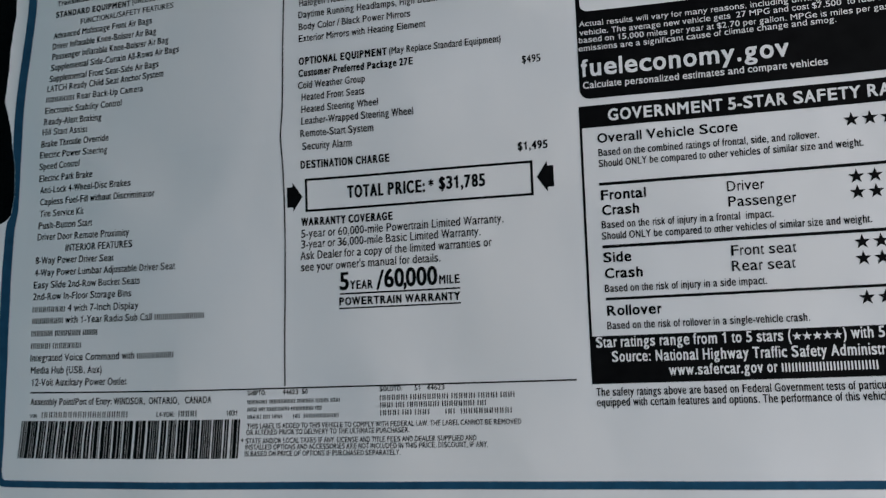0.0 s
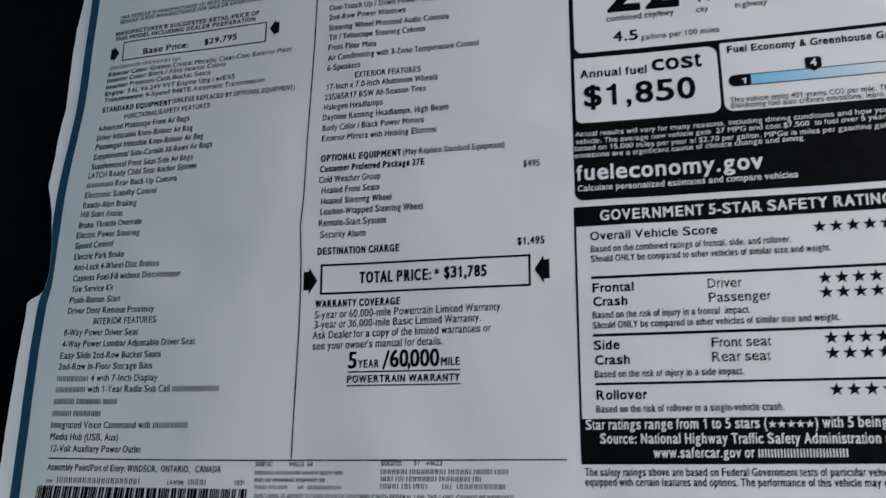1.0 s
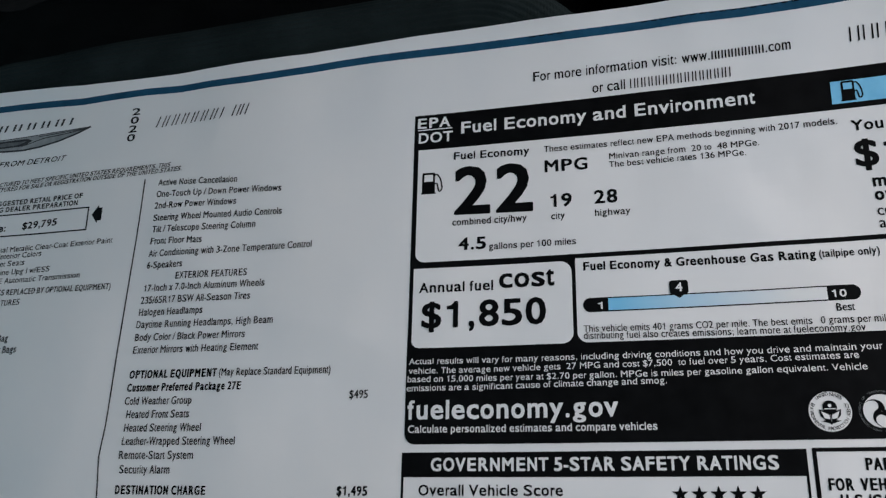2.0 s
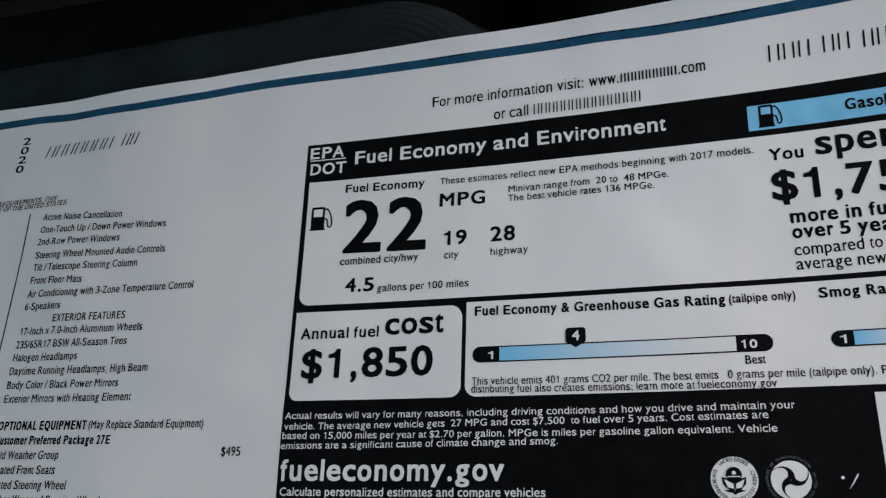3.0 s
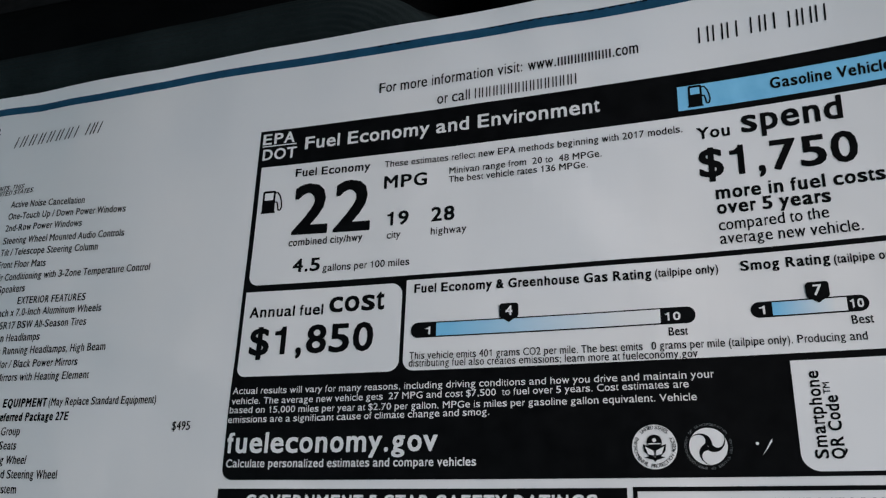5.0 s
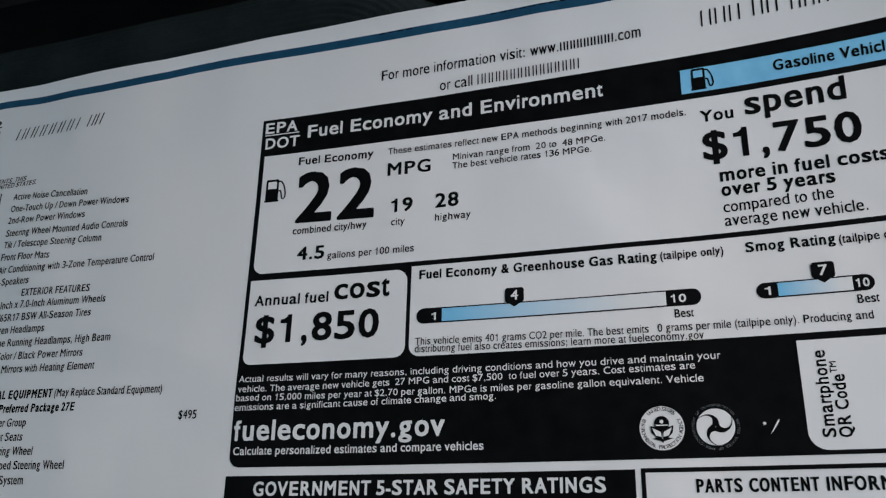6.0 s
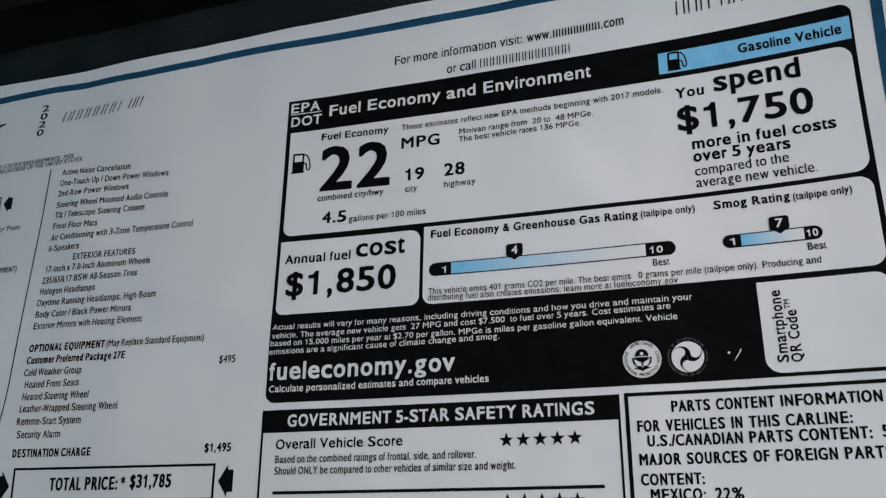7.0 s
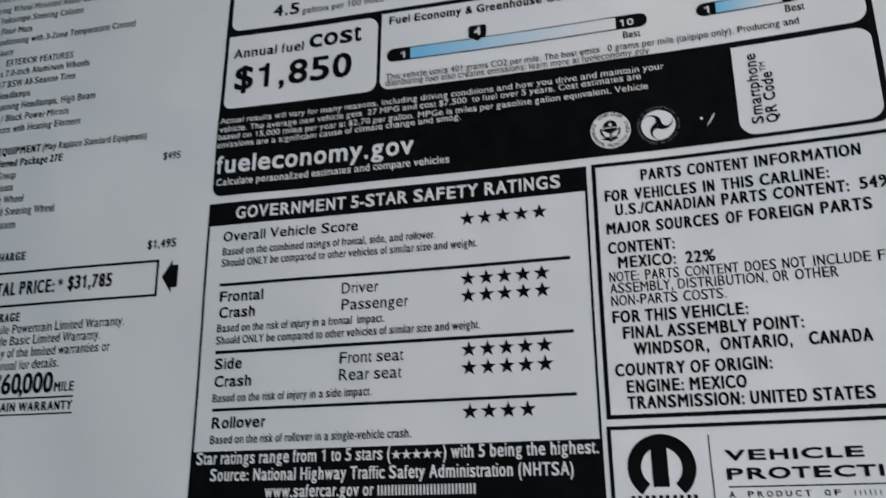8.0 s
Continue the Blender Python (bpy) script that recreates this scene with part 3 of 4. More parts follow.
text("DESTINATION CHARGE", -90.9, -61, -118.2, 2.6, sheet, 0.16)
text("$1,495", -20.1, -11, -118.1, 2.6, sheet, 0.14)
raw_part("price_box", *outline(-89.6, -15.8, -132.2, -121.5, 0.75, INK_1), INK, sheet)
text("TOTAL PRICE:", -75.4, -49.8, -128.7, 4.0, sheet, 0.2)
text("*", -48.5, -46.8, -128.3, 3.3, sheet, 0.14)
text("$31,785", -45.1, -30.5, -128.3, 4.0, sheet, 0.2)
raw_part("arrow_mark", *arrow(-90.6, -127.2, 5.2, 9.4, 1), INK, sheet)
raw_part("arrow_mark", *arrow(-14.6, -126.7, 5.0, 9.4, -1), INK, sheet)
text("WARRANTY COVERAGE", -91.2, -60.5, -136.6, 2.6, sheet, 0.16)
text("5-year or 60,000-mile Powertrain Limited Warranty.", -91.3, -25.4, (-140.4, -139.8), 2.6, sheet, 0.02)
text("3-year or 36,000-mile Basic Limited Warranty.", -91.4, -32.6, (-143.8, -143.3), 2.6, sheet, 0.02)
text("Ask Dealer for a copy of the limited warranties or", -91.7, -29.3, (-147.4, -146.8), 2.6, sheet, 0.02)
text("see your owner's manual for details.", -91.6, -45.5, (-151.1, -150.5), 2.6, sheet, 0.02)
text("5", -78.4, -75.3, -157.7, 5.6, sheet, 0.24)
text("YEAR", -74.9, -67.4, -157.6, 2.7, sheet, 0.10)
text("/", -66.3, -63.7, -158.1, 6.0, sheet, 0.12)
for figure, u0, u1 in (("6", -63.7, -60.5), ("0", -60.4, -57.2), (",", -57.4, -56.6), ("0", -56.7, -53.4), ("0", -53.3, -50.0), ("0", -49.9, -46.6)):
    text(figure, u0, u1, -157.6, 5.8, sheet, 0.24, lift=INK_2 if figure == "," else INK_1)
text("MILE", -46.1, -39.6, -157.4, 2.7, sheet, 0.10)
raw_part("rule", *patch(-78.4, -39.6, -159.15, -158.65, INK_1), INK, sheet)
text("POWERTRAIN WARRANTY", -78.6, -39.6, -162.5, 2.5, sheet, 0.16)
raw_part("rule", *patch(-78.6, -39.5, -163.65, -163.2, INK_1), INK, sheet)

# Foot of the left half: entry port, code bars, dealer lines and small print.
raw_part("rule", *patch(-187.1, -5.6, -187.7, -187.25, INK_1), INK, sheet)
text("Assembly Point/Port of Entry: WINDSOR,  ONTARIO,   CANADA", -186.8, -122.4, -191.5, 2.2, sheet)
text("VIN", -186.8, -184.3, -195.7, 1.2, sheet)
text("~~~~~~~~~~~~~~~~~~", -182.5, -152, -195.6, 2.4, sheet)
text("L4-VON:", -141.6, -135.5, -195.6, 1.6, sheet)
text("~~~~", -133.9, -127.7, -195.6, 2.4, sheet)
text("1031", -117.4, -113.8, -195.5, 1.6, sheet)
spin = random.Random(4)
GAPS = [-183.3, -180.2, -176.2, -173.2, -166.8, -164.3, -161.1, -156.8, -153.2, -149.2, -144.8, -140.1, -137.6, -134.2, -130.1, -126.1, -122.1, -118.2, -115.8, -112.3]


def code_bar(u, w):
    raw_part("code_bar", *band([(u + w / 2, -196.7), (u + w / 2 - 0.9, -208.7)], w, INK_1), INK, sheet)


code_bar(-189.6, 0.35)
at = -188.9
for stop in GAPS:
    stop -= 0.35
    while at < stop - 0.2:
        w = min(spin.choice((0.45, 0.6, 0.9, 1.3)), stop - at)
        code_bar(at, w)
        at += w + spin.choice((0.17, 0.2, 0.24))
    at = stop + 0.6
text("SHIPTO:", -110.1, -104, -189.4, 1.5, sheet)
text("44623  50", -98.3, -89.8, -189.4, 1.5, sheet)
for line, end, v in (("~~~~~~ ~~~~~~~~ ~~~~~ ~~~~ ~~~", -79.1, -192.1), ("~~~ ~~ ~~~~~~~ ~~~~~~~ ~~", -85.4, -194.4), ("~~~~ ~~ ~~~      ~~  ~~~~~~~~~~", -79.7, -196.7)):
    text(line, -110.2, end, v, 1.55, sheet, 0.06)
text("SOLDTO:", -65.9, -58.8, -189.2, 1.5, sheet)
text("51   44623", -54.8, -45.4, -189.2, 1.5, sheet)
for line, end, v in (("~~~~~~ ~~~~~~~~ ~~~~~ ~~~~ ~~~", -24.1, -191.9), ("~~~ ~~ ~~~~~~~ ~~~~~~~ ~~", -32.8, -194.1), ("~~~~ ~~ ~~~      ~~  ~~~~~~~~~~", -25.1, -196.4)):
    text(line, -65.9, end, v, 2.0, sheet, 0.08)
text("THIS LABEL IS ADDED TO THIS VEHICLE TO COMPLY WITH FEDERAL LAW. THE LABEL CANNOT BE REMOVED", -110.4, -22.4, -199.7, 1.55, sheet, 0.0)
text("OR ALTERED PRIOR TO DELIVERY TO THE ULTIMATE PURCHASER.", -110.7, -56.7, -201.6, 1.55, sheet, 0.0)
text("*", -112.5, -111.7, -204.4, 1.6, sheet, 0.05)
text("STATE AND/OR LOCAL TAXES IF ANY, LICENSE AND TITLE FEES AND DEALER SUPPLIED AND", -110.9, -36.1, -204.2, 1.55, sheet, 0.0)
text("INSTALLED OPTIONS AND ACCESSORIES ARE NOT INCLUDED IN THIS PRICE. DISCOUNT, IF ANY,", -111, -32.6, -206.1, 1.55, sheet, 0.0)
text("IS BASED ON PRICE OF OPTIONS IF PURCHASED SEPARATELY.", -111.2, -59.7, -208.1, 1.55, sheet, 0.0)

# Top right lines.
text("For more information visit:", 37.7, 81.4, 8.2, 3.3, sheet, 0.02)
text("www.~~~~~~~~.com", 83.0, 113.8, 8.1, 3.3, sheet, 0.02)
text("or call", 56, 65.9, 1.9, 3.3, sheet, 0.02)
letter_bars(14, 67.2, 97.0, 1.9, 3.2, sheet, 0.36)
letter_bars(3, 129.2, 140.0, 7.8, 4.5, sheet, 0.44)
letter_bars(2, 142.2, 149.2, 8.0, 4.5, sheet, 0.44)
letter_bars(3, 151.4, 161.0, 7.6, 4.5, sheet, 0.44)

# ---- fuel economy label ----
fuel = field("fuel_economy_label", -0.6, 176.3, -104.2, 0.2, INK, sheet, radii=(3, 3, 3.2, 0), label="black fuel economy label with white fields")
top = field("economy_field", 0.9, 175.0, -50.2, -12.3, PAPER, fuel, INK_2, (3, 4, 4, 0))
cost = field("fuel_cost_field", 0.6, 47.9, -76.7, -52.2, PAPER, fuel, INK_2, (2.4, 3, 3.4, 0))
gas = field("gas_rating_field", 49.0, 174.9, -76.7, -51.6, PAPER, fuel, INK_2, (3, 3.6, 3.6, 0))
phone = field("phone_code_field", 143.1, 174.9, -103.2, -78.4, PAPER, fuel, INK_2, (4, 3.6, 3.6, 0))
blue = field("fuel_kind_field", 123.2, 175.6, -10.6, -3.7, SKY_BLUE, fuel, INK_2, label="light blue strip")


def white(string, u0, u1, v, cap, weight=0.0):
    return text(string, u0, u1, v, cap, fuel, weight, PAPER, INK_2)


def dark(string, u0, u1, v, cap, parent, weight=0.04):
    return text(string, u0, u1, v, cap, parent, weight, INK, INK_3)


def pump(u, v, w, h, parent, mat, light):
    body = join([patch(u, u + 0.62 * w, v, v + h * 0.97, INK_3, (0, 0, 0.5, 0.5), 9), patch(u - 0.04 * w, u + 0.66 * w, v, v + 0.07 * h, INK_3, step=9)])
    ob = raw_part("pump_sign", *body, mat, parent)
    raw_part("pump_window", *patch(u + 0.1 * w, u + 0.52 * w, v + 0.56 * h, v + 0.87 * h, INK_3 + 0.00004, step=9), light, ob)
    hose = [(0.60, 0.85), (0.72, 0.88), (0.86, 0.70), (0.93, 0.50), (0.97, 0.25), (0.90, 0.10), (0.80, 0.12), (0.76, 0.32), (0.72, 0.46), (0.62, 0.46)]
    pts = [(u + a * w, v + b * h) for a, b in hose]
    line = []
    for (a, b), (c, d) in zip(pts, pts[1:]):
        k = 0.035 * w / (math.hypot(c - a, d - b) or 1)
        line.append(polygon([(a - (d - b) * k, b + (c - a) * k), (a + (d - b) * k, b - (c - a) * k), (c + (d - b) * k, d - (c - a) * k), (c - (d - b) * k, d + (c - a) * k)], INK_3))
    raw_part("pump_hose", *join(line), mat, ob)


white("EPA", 0.4, 11.0, -4.6, 3.7, 0.16)
white("DOT", 0.8, 12.0, -9.9, 3.7, 0.16)
raw_part("rule", *patch(0.4, 11.7, -5.35, -5.0, INK_2, step=9), PAPER, fuel)
white("Fuel Economy and Environment", 14.6, 102.7, -7.6, 4.15, 0.17)
pump(125.9, -10.0, 5.6, 6.3, blue, INK, SKY_BLUE)
dark("Gasoline Vehicle", 146, 173.3, (-8.2, -8.6), 3.0, blue, 0.14)
dark("Fuel Economy", 12.4, 36.2, (-16.6, -17), 2.6, top, 0.12)
dark("22", 12.7, 37.1, (-35.3, -35.8), 16.0, top, 0.8)
dark("combined city/hwy", 12.2, 35.1, -38.8, 2.2, top, 0.06)
dark("4.5", 14.3, 22.7, -46.9, 4.0, top, 0.22)
dark("gallons per 100 miles", 23.6, 49.5, -47.2, 2.1, top)
pump(2.4, -27.7, 6.6, 7.5, top, INK, PAPER)
dark("MPG", 40.8, 53.7, -23.5, 4.0, top, 0.20)
dark("19", 42.4, 48.7, -35, 4.2, top, 0.22)
dark("city", 42.4, 46.5, -38.9, 2.1, top)
dark("28", 55.3, 62, -34.9, 4.3, top, 0.22)
dark("highway", 55.3, 65.5, -38.8, 2.1, top)
dark("These estimates reflect new EPA methods beginning with 2017 models.", 40.7, 123.8, -16.7, 2.0, top)
dark("Minivan range from  20 to  48 MPGe.", 60.2, 102.7, -20.8, 1.95, top)
dark("The best vehicle rates 136 MPGe.", 60.1, 98.9, -23.5, 1.95, top)
dark("You", 127.3, 135.4, -19.3, 3.2, top, 0.16)
dark("spend", 138.2, 161.6, -19.1, 6.3, top, 0.29)
dark("$1,750", 127.2, 163.8, (-30.1, -30.7), 8.1, top, 0.37)
dark("more in fuel costs", 130.6, 168.6, -36.4, 3.5, top, 0.20)
dark("over 5 years", 130.6, 156.5, -40.4, 3.5, top, 0.20)
dark("compared to the", 130.6, 155.6, (-44.8, -44.3), 2.9, top, 0.02)
dark("average new vehicle.", 130.6, 162.3, -48.4, 2.9, top, 0.02)
dark("Annual fuel", 2.5, 24.8, -59.9, 3.1, cost, 0.14)
dark("cost", 26.6, 42.8, -59.5, 6.0, cost, 0.27)
dark("$1,850", 3.5, 40.3, -70.8, 8.0, cost, 0.37)
dark("Fuel Economy & Greenhouse Gas Rating", 51.3, 113.7, (-55.5, -56), 2.6, gas, 0.15)
dark("(tailpipe only)", 114.6, 129.5, -55.7, 2.1, gas, 0.07)
dark("Smog Rating", 134.6, 154.4, -55.8, 2.6, gas, 0.15)
dark("(tailpipe only)", 155.2, 169.6, -55.9, 2.1, gas, 0.07)
dark("This vehicle emits 401 grams CO2 per mile. The best emits   0 grams per mile (tailpipe only). Producing and", 50.8, 159.7, (-73.7, -74.5), 1.95, gas, 0.01)
dark("distributing fuel also creates emissions; learn more at fueleconomy.gov", 50.7, 123.2, (-75.7, -76.5), 1.95, gas, 0.01)


def rating_bar(u0, u1, low, high, v0, v1, mark, number, parent):
    bar = raw_part("rating_bar", *patch(u0, u1, v0, v1, INK_3, (2, 2, 2, 2), 3), INK, parent)
    raw_part("rating_scale", *patch(low, high, v0 + 0.34, v1 - 0.34, INK_3 + 0.00006, step=3), SCALE, bar)
    flag = join([patch(mark - 2.5, mark + 2.5, v1 - 0.1, v1 + 3.9, INK_3 + 0.0001, (0.8, 0.8, 0.8, 0.8), 9), polygon([(mark - 1.9, v1), (mark, v1 - 1.25), (mark + 1.9, v1)], INK_3 + 0.0001)])
    pointer = raw_part("pointer", *flag, INK, bar)
    text(number, mark - 0.95, mark + 0.95, v1 + 0.6, 2.6, pointer, 0.1, PAPER, INK_3 + 0.00016)
    text("1", low - 2.9, low - 1.6, v0 + 0.8, 2.1, bar, 0.1, PAPER, INK_3 + 0.00006)
    text("10", high + 0.14 * (u1 - high), high + min(4.7, 0.76 * (u1 - high)), v0 + 0.9, 2.1, bar, 0.1, PAPER, INK_3 + 0.00006)


rating_bar(50.9, 123.4, 57.9, 115.2, -68.0, -63.8, 77.4, "4", gas)
rating_bar(135.9, 161.1, 140.7, 156.6, -67.8, -63.9, 150.8, "7", gas)
dark("Best", 116.9, 121.3, -70.9, 2.1, gas)
dark("Best", 157.0, 161.4, -70.7, 2.1, gas)
white("Actual results will vary for many reasons, including driving conditions and how you drive and maintain your", 0.2, 126.4, -81.5, 1.75, 0.02)
white("vehicle. The average new vehicle gets  27 MPG and cost $7,500  to fuel over 5 years. Cost estimates are", 0.2, 120.6, (-84.3, -83.6), 1.75, 0.02)
white("based on 15,000 miles per year at $2.70 per gallon. MPGe is miles per gasoline gallon equivalent. Vehicle", -0.1, 122.2, -86.7, 1.75, 0.02)
white("emissions are a significant cause of climate change and smog.", -0.3, 72.4, (-89.3, -88.7), 1.75, 0.02)
white("fueleconomy.gov", 0.2, 59.2, -97.3, 5.4, 0.26)
white("Calculate personalized estimates and compare vehicles", 0.4, 69.2, -101, 2.1, 0.06)


def upright_line(string, u, v0, v1, cap, parent, weight):
    pts, faces = run(string, v1 - v0, cap, weight)
    return raw_part("text_line", [on_sheet(u - y, v0 + x, INK_3 + k) for x, y, k in pts], faces, INK, parent)


upright_line("Smartphone", 148.7, -100.5, -81.0, 2.7, phone, 0.10)
upright_line("QR Code", 152.0, -100.6, -86.7, 2.7, phone, 0.10)
upright_line("TM", 150.6, -86.3, -83.7, 1.4, phone, 0.04)

# Round marks at the label's foot.
seal = raw_part("round_seal", *disc(112.0, -97.2, 5.1, INK_2), PAPER, fuel, "white round seal")
raw_part("seal_ring_text", *join([ring_text("UNITED STATES", 112.0, -97.2, 4.05, 0.85, radians(128), radians(50), INK_3), ring_text("ENVIRONMENTAL PROTECTION AGENCY", 112.0, -97.2, 4.75, 0.85, radians(155), radians(385), INK_3, True)]), INK, seal)
raw_part("seal_flower", *join([disc(112.0, -96.1, 1.7, INK_3, 28), polygon([(112.0, -97.7), (110.6, -97.0), (109.4, -96.6), (109.6, -98.2), (110.6, -99.3), (111.9, -99.7)], INK_3), polygon([(112.0, -97.7), (113.4, -97.0), (114.6, -96.6), (114.4, -98.2), (113.4, -99.3), (112.1, -99.7)], INK_3),
                               polygon([(109.6, -99.6), (111, -99.3), (112, -99.7), (113, -99.3), (114.4, -99.6), (112.4, -100.2), (112, -100.6), (111.6, -100.2)], INK_3)]), INK, seal)
raw_part("seal_light", *join([disc(112.0, -95.7, 0.45, INK_3 + 0.00005, 16), patch(110.6, 113.4, -96.65, -96.4, INK_3 + 0.00005, step=9), polygon([(109.8, -97.1), (111.7, -98.1), (111.8, -99.2), (110.5, -98.9)], INK_3 + 0.00005), polygon([(114.2, -97.1), (112.3, -98.1), (112.2, -99.2), (113.5, -98.9)], INK_3 + 0.00005)]), PAPER, seal)
mark = raw_part("round_mark", *disc(123.9, -97.3, 4.2, INK_2), PAPER, fuel, "white round three-armed mark")
arms = []
for k in range(3):
    pts = []
    a0 = radians(100 + 120 * k)
    for i in range(13):
        t = i / 12
        pts.append((a0 + 1.25 * t * t - 0.35, 4.2 * t + 0.05, 0.75 * (1 - t) + 0.12))
    left = [(123.9 + r * math.cos(a) - w * math.sin(a), -97.3 + r * math.sin(a) + w * math.cos(a)) for a, r, w in pts]
    right = [(123.9 + r * math.cos(a) + w * math.sin(a), -97.3 + r * math.sin(a) - w * math.cos(a)) for a, r, w in reversed(pts)]
    arms.append(polygon(left + right, INK_3))
raw_part("mark_arms", *join(arms), INK, mark)
raw_part("mark_ring_text", *ring_text("DEPARTMENT OF TRANSPORTATION  UNITED STATES OF AMERICA ", 123.9, -97.3, 4.7, 0.55, radians(215), radians(-145), INK_2), GREY_INK, mark)
raw_part("faint_mark", *join([disc(134.4, -96.9, 0.35, INK_2, 14), polygon([(135.4, -99.4), (137.3, -96.2), (137.6, -96.0), (137.5, -96.6), (136.4, -98.2), (136.6, -98.0)], INK_2)]), PAPER, fuel)

# ---- safety ratings ----
safety = raw_part("safety_label", *join([patch(-1.2, 105.3, -113.1, -106.4, INK_1), patch(-1.2, -0.5, -175.2, -113.1, INK_1), patch(104.7, 105.3, -175.2, -113.1, INK_1), patch(-1.2, 105.3, -188.9, -175.2, INK_1)]), INK, sheet, "black framed safety ratings label")
text("GOVERNMENT 5-STAR SAFETY RATINGS", 7.3, 98.5, -111.5, 3.6, safety, 0.19, PAPER, INK_2)


def stars(n, v, u0=73.9, pitch=4.74):
    for i in range(n):
        raw_part("star", *star(u0 + pitch * i, v, 2.15, INK_1), INK, safety)


text("Overall Vehicle Score", 3.9, 43.7, -118, 2.9, safety, 0.11)
stars(5, -117.5)
text("Based on the combined ratings of frontal, side, and rollover.", 4, 65.2, -122, 2.2, safety)
text("Should ONLY be compared to other vehicles of similar size and weight.", 3.9, 76.4, -125.3, 2.2, safety)
raw_part("rule", *patch(3.8, 100.1, -130.9, -130.0, INK_1), INK, safety)
text("Frontal", 4.1, 17, -135.3, 3.0, safety, 0.16)
text("Crash", 4.2, 14.9, -139.8, 3.0, safety, 0.16)
text("Driver", 39.7, 49.8, -135.4, 3.0, safety)
text("Passenger", 39.8, 58, -139.9, 3.0, safety)
stars(5, -133.8)
stars(5, -138.3)
text("Based on the risk of injury in a frontal  impact.", 3.9, 51.6, -143.7, 2.2, safety)
text("Should ONLY be compared to other vehicles of similar size and weight.", 3.8, 76.8, -147.0, 2.2, safety)
raw_part("rule", *patch(3.8, 100.1, -149.6, -148.7, INK_1), INK, safety)
text("Side", 3.9, 11.9, -153.8, 3.0, safety, 0.16)
text("Crash", 4.1, 14.9, -158.5, 3.0, safety, 0.16)
text("Front seat", 39.7, 56.9, -154, 3.0, safety)
text("Rear seat", 39.6, 56.4, -158.4, 3.0, safety)
stars(5, -152.2)
stars(5, -156.8)
text("Based on the risk of injury in a side impact.", 3.9, 48.5, -162.5, 2.2, safety)
raw_part("rule", *patch(4.0, 100.0, -164.9, -164.1, INK_1), INK, safety)
text("Rollover", 4.2, 19.6, -169.4, 3.0, safety, 0.16)
stars(4, -167.6)
text("Based on the risk of rollover in a single-vehicle crash.", 4, 58.9, -173.3, 2.2, safety)
text("Star ratings range from 1 to 5 stars (", 0.5, 53.7, -178.5, 3.1, safety, 0.09, PAPER, INK_2)
for i in range(5):
    raw_part("small_star", *star(55.2 + 2.6 * i, -177.4, 1.3, INK_2), PAPER, safety)
text(") with 5 being the highest.", 67.0, 104.2, -178.55, 3.1, safety, 0.09, PAPER, INK_2)
text("Source: National Highway Traffic Safety Administration (NHTSA)", 4.8, 98.2, (-182.7, -183.3), 3.1, safety, 0.09, PAPER, INK_2)
text("www.safercar.gov or ~~~~~~~~~~~~~~", 20.5, 74.9, -187, 3.0, safety, 0.09, PAPER, INK_2)
ONE, TWO = "The safety ratings above are based on Federal Government tests of particular vehicles", "equipped with certain features and options. The performance of this vehicle may differ."
text(ONE, -0.2, upto(-0.2, 76.2, ONE[:73], ONE), -192.3, 2.3, sheet)
text(TWO, -0.2, upto(-0.2, 76.0, TWO[:74], TWO), -195.2, 2.3, sheet)

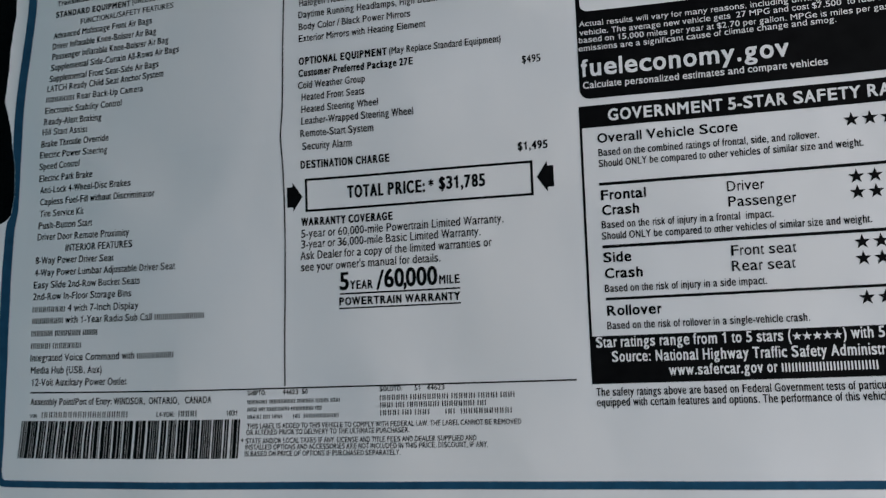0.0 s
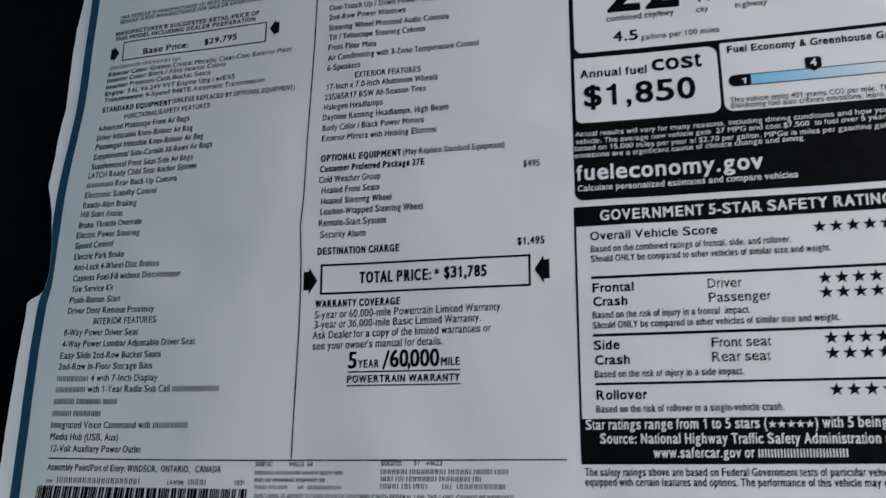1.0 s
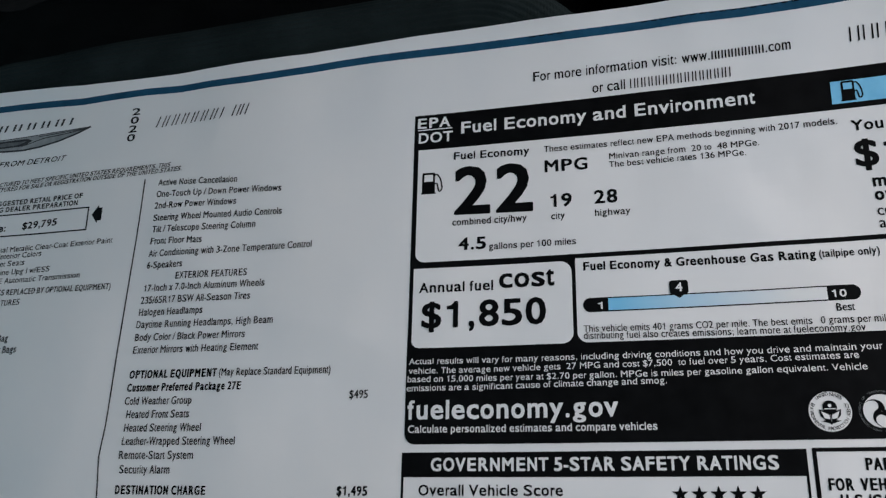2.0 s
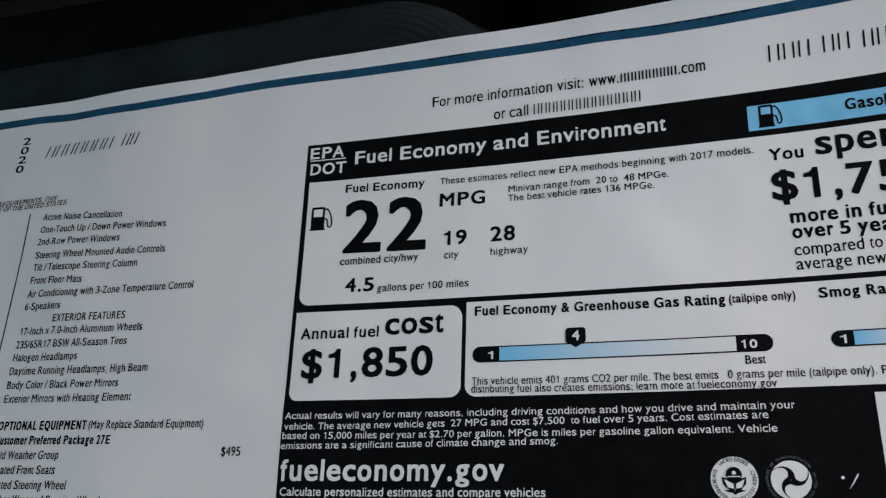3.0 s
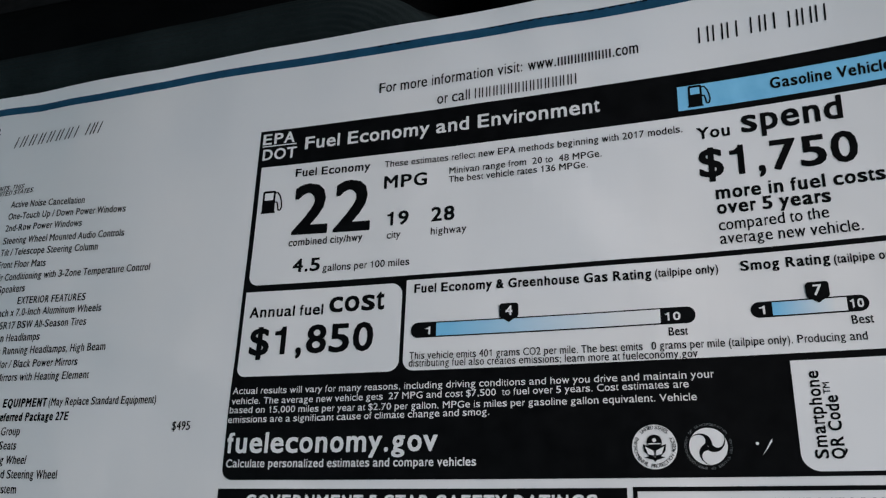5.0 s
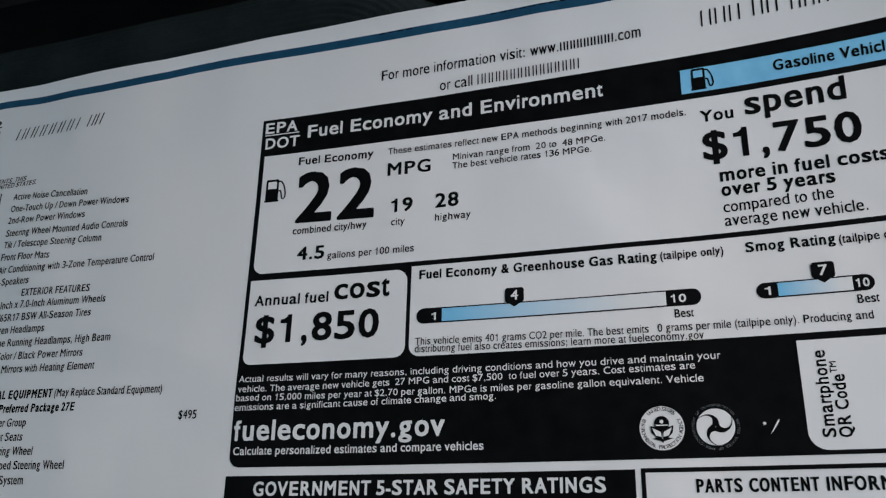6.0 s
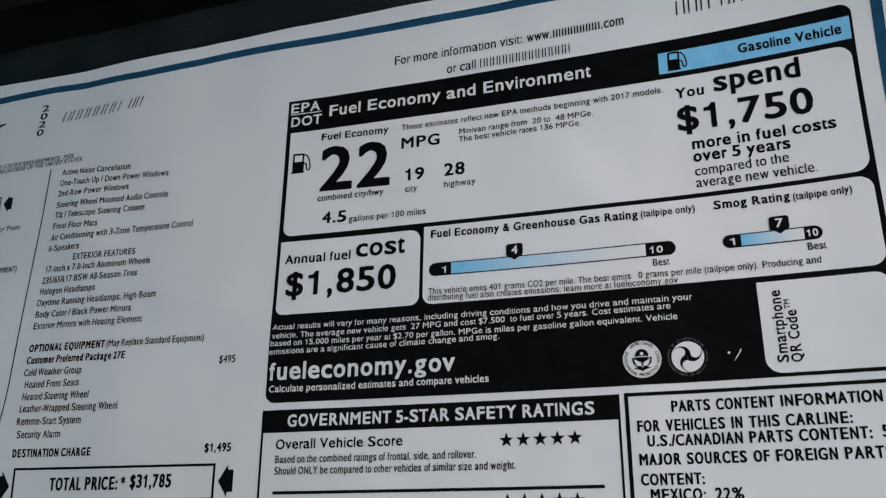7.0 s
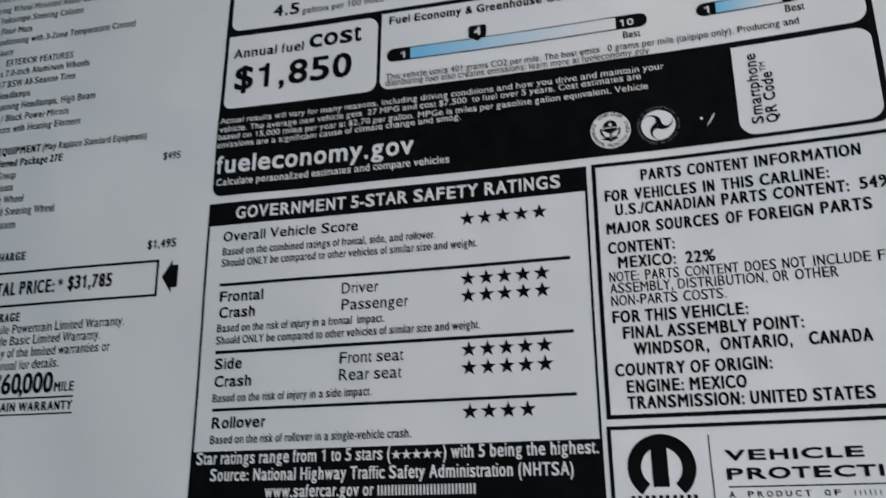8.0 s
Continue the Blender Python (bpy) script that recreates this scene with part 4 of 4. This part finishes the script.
# ---- parts content and protection boxes ----
content = raw_part("parts_content_box", *outline(106.6, 178.4, -170.9, -106.2, 1.0, INK_1), INK, sheet, "black framed parts content box")
CONTENT = [
    (-111.8, 3.0, 0.14, [("PARTS", 118.6, 128.4), ("CONTENT", 129.8, 144.1), ("INFORMATION", 145.6, 168.6)]),
    (-116.7, 3.0, 0.14, [("FOR", 109.5, 115.3), ("VEHICLES", 116.8, 131.6), ("IN", 133.3, 135.8), ("THIS", 137.4, 144.7), ("CARLINE:", 146.1, 161.2)]),
    (-120.6, 3.0, 0.14, [("U.S./CANADIAN", 111.9, 135.5), ("PARTS", 137.1, 147.3), ("CONTENT:", 148.7, 165.0)]),
    (-120.4, 3.0, 0.14, [("54%", 167.3, 174.2)]),
    (-125.4, 3.0, 0.14, [("MAJOR", 109.5, 120.0), ("SOURCES", 121.4, 136.0), ("OF", 137.6, 141.4), ("FOREIGN", 142.9, 156.9), ("PARTS", 158.5, 169.3)]),
    (-130.5, 3.0, 0.14, [("CONTENT:", 109.5, 125.2)]),
    (-134.4, 3.0, 0.14, [("MEXICO:", 111.7, 125.2), ("22%", 127.6, 134.4)]),
    (-137.7, 2.5, 0.0, [("NOTE:", 109.4, 116.4), ("PARTS", 117.9, 125.8), ("CONTENT", 127.2, 139.3), ("DOES", 140.7, 147.5), ("NOT", 148.9, 154.0), ("INCLUDE", 155.6, 167.4), ("FINAL", 168.9, 176.4)]),
    (-140.6, 2.5, 0.0, [("ASSEMBLY,", 109.4, 124.1), ("DISTRIBUTION,", 125.3, 145.2), ("OR", 146.5, 149.9), ("OTHER", 151.3, 160.4)]),
    (-143.7, 2.5, 0.0, [("NON-PARTS", 109.5, 124.9), ("COSTS.", 126.3, 135.9)]),
    (-148.0, 3.0, 0.14, [("FOR THIS VEHICLE:", 109.5, 140.2)]),
    (-152, 3.0, 0.14, [("FINAL ASSEMBLY POINT:", 111.7, 151.7)]),
    (-156, 3.0, 0.14, [("WINDSOR,", 114, 130.8), ("ONTARIO,", 133.5, 148.8), ("CANADA", 152.4, 165.4)]),
    (-160.9, 3.0, 0.14, [("COUNTRY OF ORIGIN:", 109.3, 144)]),
    (-164.9, 3.0, 0.14, [("ENGINE: MEXICO", 111.7, 138.3)]),
    (-168.7, 3.0, 0.14, [("TRANSMISSION: UNITED STATES", 111.6, 164.2)]),
]
for v, cap, weight, words in CONTENT:
    for word, u0, u1 in words:
        text(word, u0, u1, v, cap, content, weight)

protect = raw_part("protection_box", *outline(106.4, 178.4, -204.0, -172.5, 0.9, INK_1), INK, sheet, "black framed protection plan box")
raw_part("omega_badge", *join([arc_band(118.0, -182.1, 4.5, 7.5, radians(-52), radians(232), INK_1, 40), patch(115.9, 119.4, -186.4, -177.0, INK_1, step=3)]), INK, protect, "black ring badge")
letter_bars(5, 110.6, 125.6, -190.3, 2.1, protect, 0.8)
raw_part("rule", *patch(128.6, 128.85, -200.0, -175.2, INK_1), INK, protect)
text("VEHICLE", 131.9, 160.0, -181.1, 2.4, protect, 0.2)
text("PROTECTION", 131.8, 172.8, -185.2, 2.5, protect, 0.2)
raw_part("rule", *patch(131.9, 174.0, -186.9, -186.6, INK_1), INK, protect)
for i, letter in enumerate("A PRODUCT OF ~~~ ~~"):
    if letter != " ":
        text(letter, 131.8 + 1.93 * i, 133.0 + 1.93 * i, -189.0, 1.25, protect, 0.05)
bpy.data.objects.remove(type_piece)

# ---- the seat under the sheet ----
seat = new("car_seat")
seat.matrix_basis = LIE
tagged(seat, "black cloth car seat with ribbed insert under the price sheet", "car seat")


def pad_edge(u, v):
    """Distance in millimetres outside the pad's rounded outline (negative inside)."""
    cu, cv, hu, hv, r = -75.0, -90.0, 137.0, 142.5, 46.0
    du, dv = abs(u - cu) - hu + r, abs(v - 0.02 * (u - cu) - cv) - hv + r
    return math.hypot(max(du, 0), max(dv, 0)) + min(max(du, dv), 0) - r


def insert_surface():
    rows = [-232 + i * 5.0 for i in range(48)] + [8 + i * 0.31 for i in range(1, 190)]
    cols = [-214 + i * 4.0 for i in range(52)] + [-6 + i * 0.9 for i in range(1, 86)]
    verts, faces = [], []
    for v in rows:
        for u in cols:
            d = pad_edge(u, v)
            x, y, z = on_sheet(u, v)
            drop = 2.2
            if d > -16:
                k = min(1.0, (d + 16) / 16)
                drop += 15 * (1 - math.sqrt(max(0.0, 1 - k * k)))
            if d > 0:
                drop += d * 2.0
            ribs = 0.22 * math.cos(2 * math.pi * (d + 0.9 * noise.noise(Vector((u * 0.02, v * 0.02, 0)))) / 2.5) if d < 0 else 0.0
            verts.append((u * 0.001, max(y, height(x, z)) + 0.001 * (drop - ribs), v * 0.001 + 0.1))
    w = len(cols)
    for j in range(len(rows) - 1):
        for i in range(w - 1):
            a = j * w + i
            if min(pad_edge(cols[i], rows[j]), pad_edge(cols[i + 1], rows[j + 1])) < 8:
                faces.append((a, a + 1, a + w + 1, a + w))
    return verts, faces


raw_part("ribbed_insert", *insert_surface(), RIBBED, seat, "black ribbed cloth insert", smooth=True)


def cushion_surface():
    rows = [-420 + i * 12.0 for i in range(46)]
    cols = [-330 + i * 12.0 for i in range(56)]
    verts, faces = [], []
    w = len(cols)
    for v in rows:
        for u in cols:
            y = 12.0 + 2.5 * noise.noise(Vector((u * 0.008, v * 0.008, 2.0))) + 6 * math.exp(-((u + 228) / 12) ** 2)
            y -= 7.0 * math.exp(-((v + 250) / 60) ** 2)
            if u > 67:
                y -= 6.0 * min(1.0, (u - 67) / 30)
            y += 30 * max(0.0, (v - 60) / 60) ** 2 if u < 60 else 12 * max(0.0, (v - 60) / 60) ** 2
            y += 0.004 * max(0.0, abs(u) - 250) ** 2
            if pad_edge(u, v) > 0 and v > 20 and u < 67:
                y += 24
            verts.append((u * 0.001, y * 0.001, v * 0.001 + 0.1))
    for j in range(len(rows) - 1):
        for i in range(w - 1):
            a = j * w + i
            faces.append((a, a + 1, a + w + 1, a + w))
    n = len(verts)
    verts += [(x, 0.16, z) for x, y, z in verts]
    rim = [(0, j) for j in range(len(rows))] + [(i, len(rows) - 1) for i in range(1, w)] + [(w - 1, j) for j in range(len(rows) - 2, -1, -1)] + [(i, 0) for i in range(w - 2, 0, -1)]
    for (i, j), (k, m) in zip(rim, rim[1:] + rim[:1]):
        a, b = j * w + i, m * w + k
        faces.append((a, b, n + b, n + a))
    faces.append(tuple(n + j * w + i for i, j in rim))
    return verts, faces


raw_part("seat_cushion", *cushion_surface(), WEAVE, seat, "woven black cloth cushion", smooth=True)
# backrest out of view, added to shade the gap above the insert
bm = bmesh.new()
box(bm, -0.26, 0.26, -0.55, 0.10, 0.235, 0.36, 0.045)
part("unseen_backrest", bm, WEAVE, seat)
bm = bmesh.new()
box(bm, -0.27, 0.27, 0.16, 0.30, -0.28, 0.26, 0.03)
part("seat_base", bm, TRIM, seat)

# ---- the car's cabin round the seat: assumed, out of view, added to enclose the light ----
def slab(name, x0, x1, y0, y1, z0, z1, mat):
    bm = bmesh.new()
    box(bm, x0, x1, y0, y1, z0, z1)
    ob = new(name, mesh_of(bm, name, mat, False))
    return tagged(ob, kind="structure")


slab("floor", -1.0, 1.0, -1.3, 1.3, 0.20, 0.26, CARPET)
slab("ceiling", -1.06, 1.06, -1.36, 1.36, 1.36, 1.42, HEADLINER)


def side_wall(name, x0, x1, sill):
    """A cabin side with a window opening from the sill up."""
    bm = bmesh.new()
    box(bm, x0, x1, -1.3, 1.3, 0.20, sill)
    box(bm, x0, x1, -1.3, 1.3, 1.30, 1.36)
    box(bm, x0, x1, -1.3, -0.68, sill, 1.30)
    box(bm, x0, x1, 0.68, 1.3, sill, 1.30)
    return tagged(new(name, mesh_of(bm, name, TRIM, False)), kind="structure")


side_wall("wall_right", 0.80, 0.86, 0.58)
side_wall("wall_left", -1.06, -1.0, 0.82)
bm = bmesh.new()
box(bm, -1.06, 1.06, -1.36, -1.30, 0.20, 0.86)
box(bm, -1.06, 1.06, -1.36, -1.30, 1.32, 1.36)
box(bm, -1.06, -0.7, -1.36, -1.30, 0.86, 1.32)
box(bm, 0.7, 1.06, -1.36, -1.30, 0.86, 1.32)
tagged(new("wall_front", mesh_of(bm, "wall_front", TRIM, False)), kind="structure")
slab("wall_back", -1.06, 1.06, 1.30, 1.36, 0.20, 1.36, TRIM)
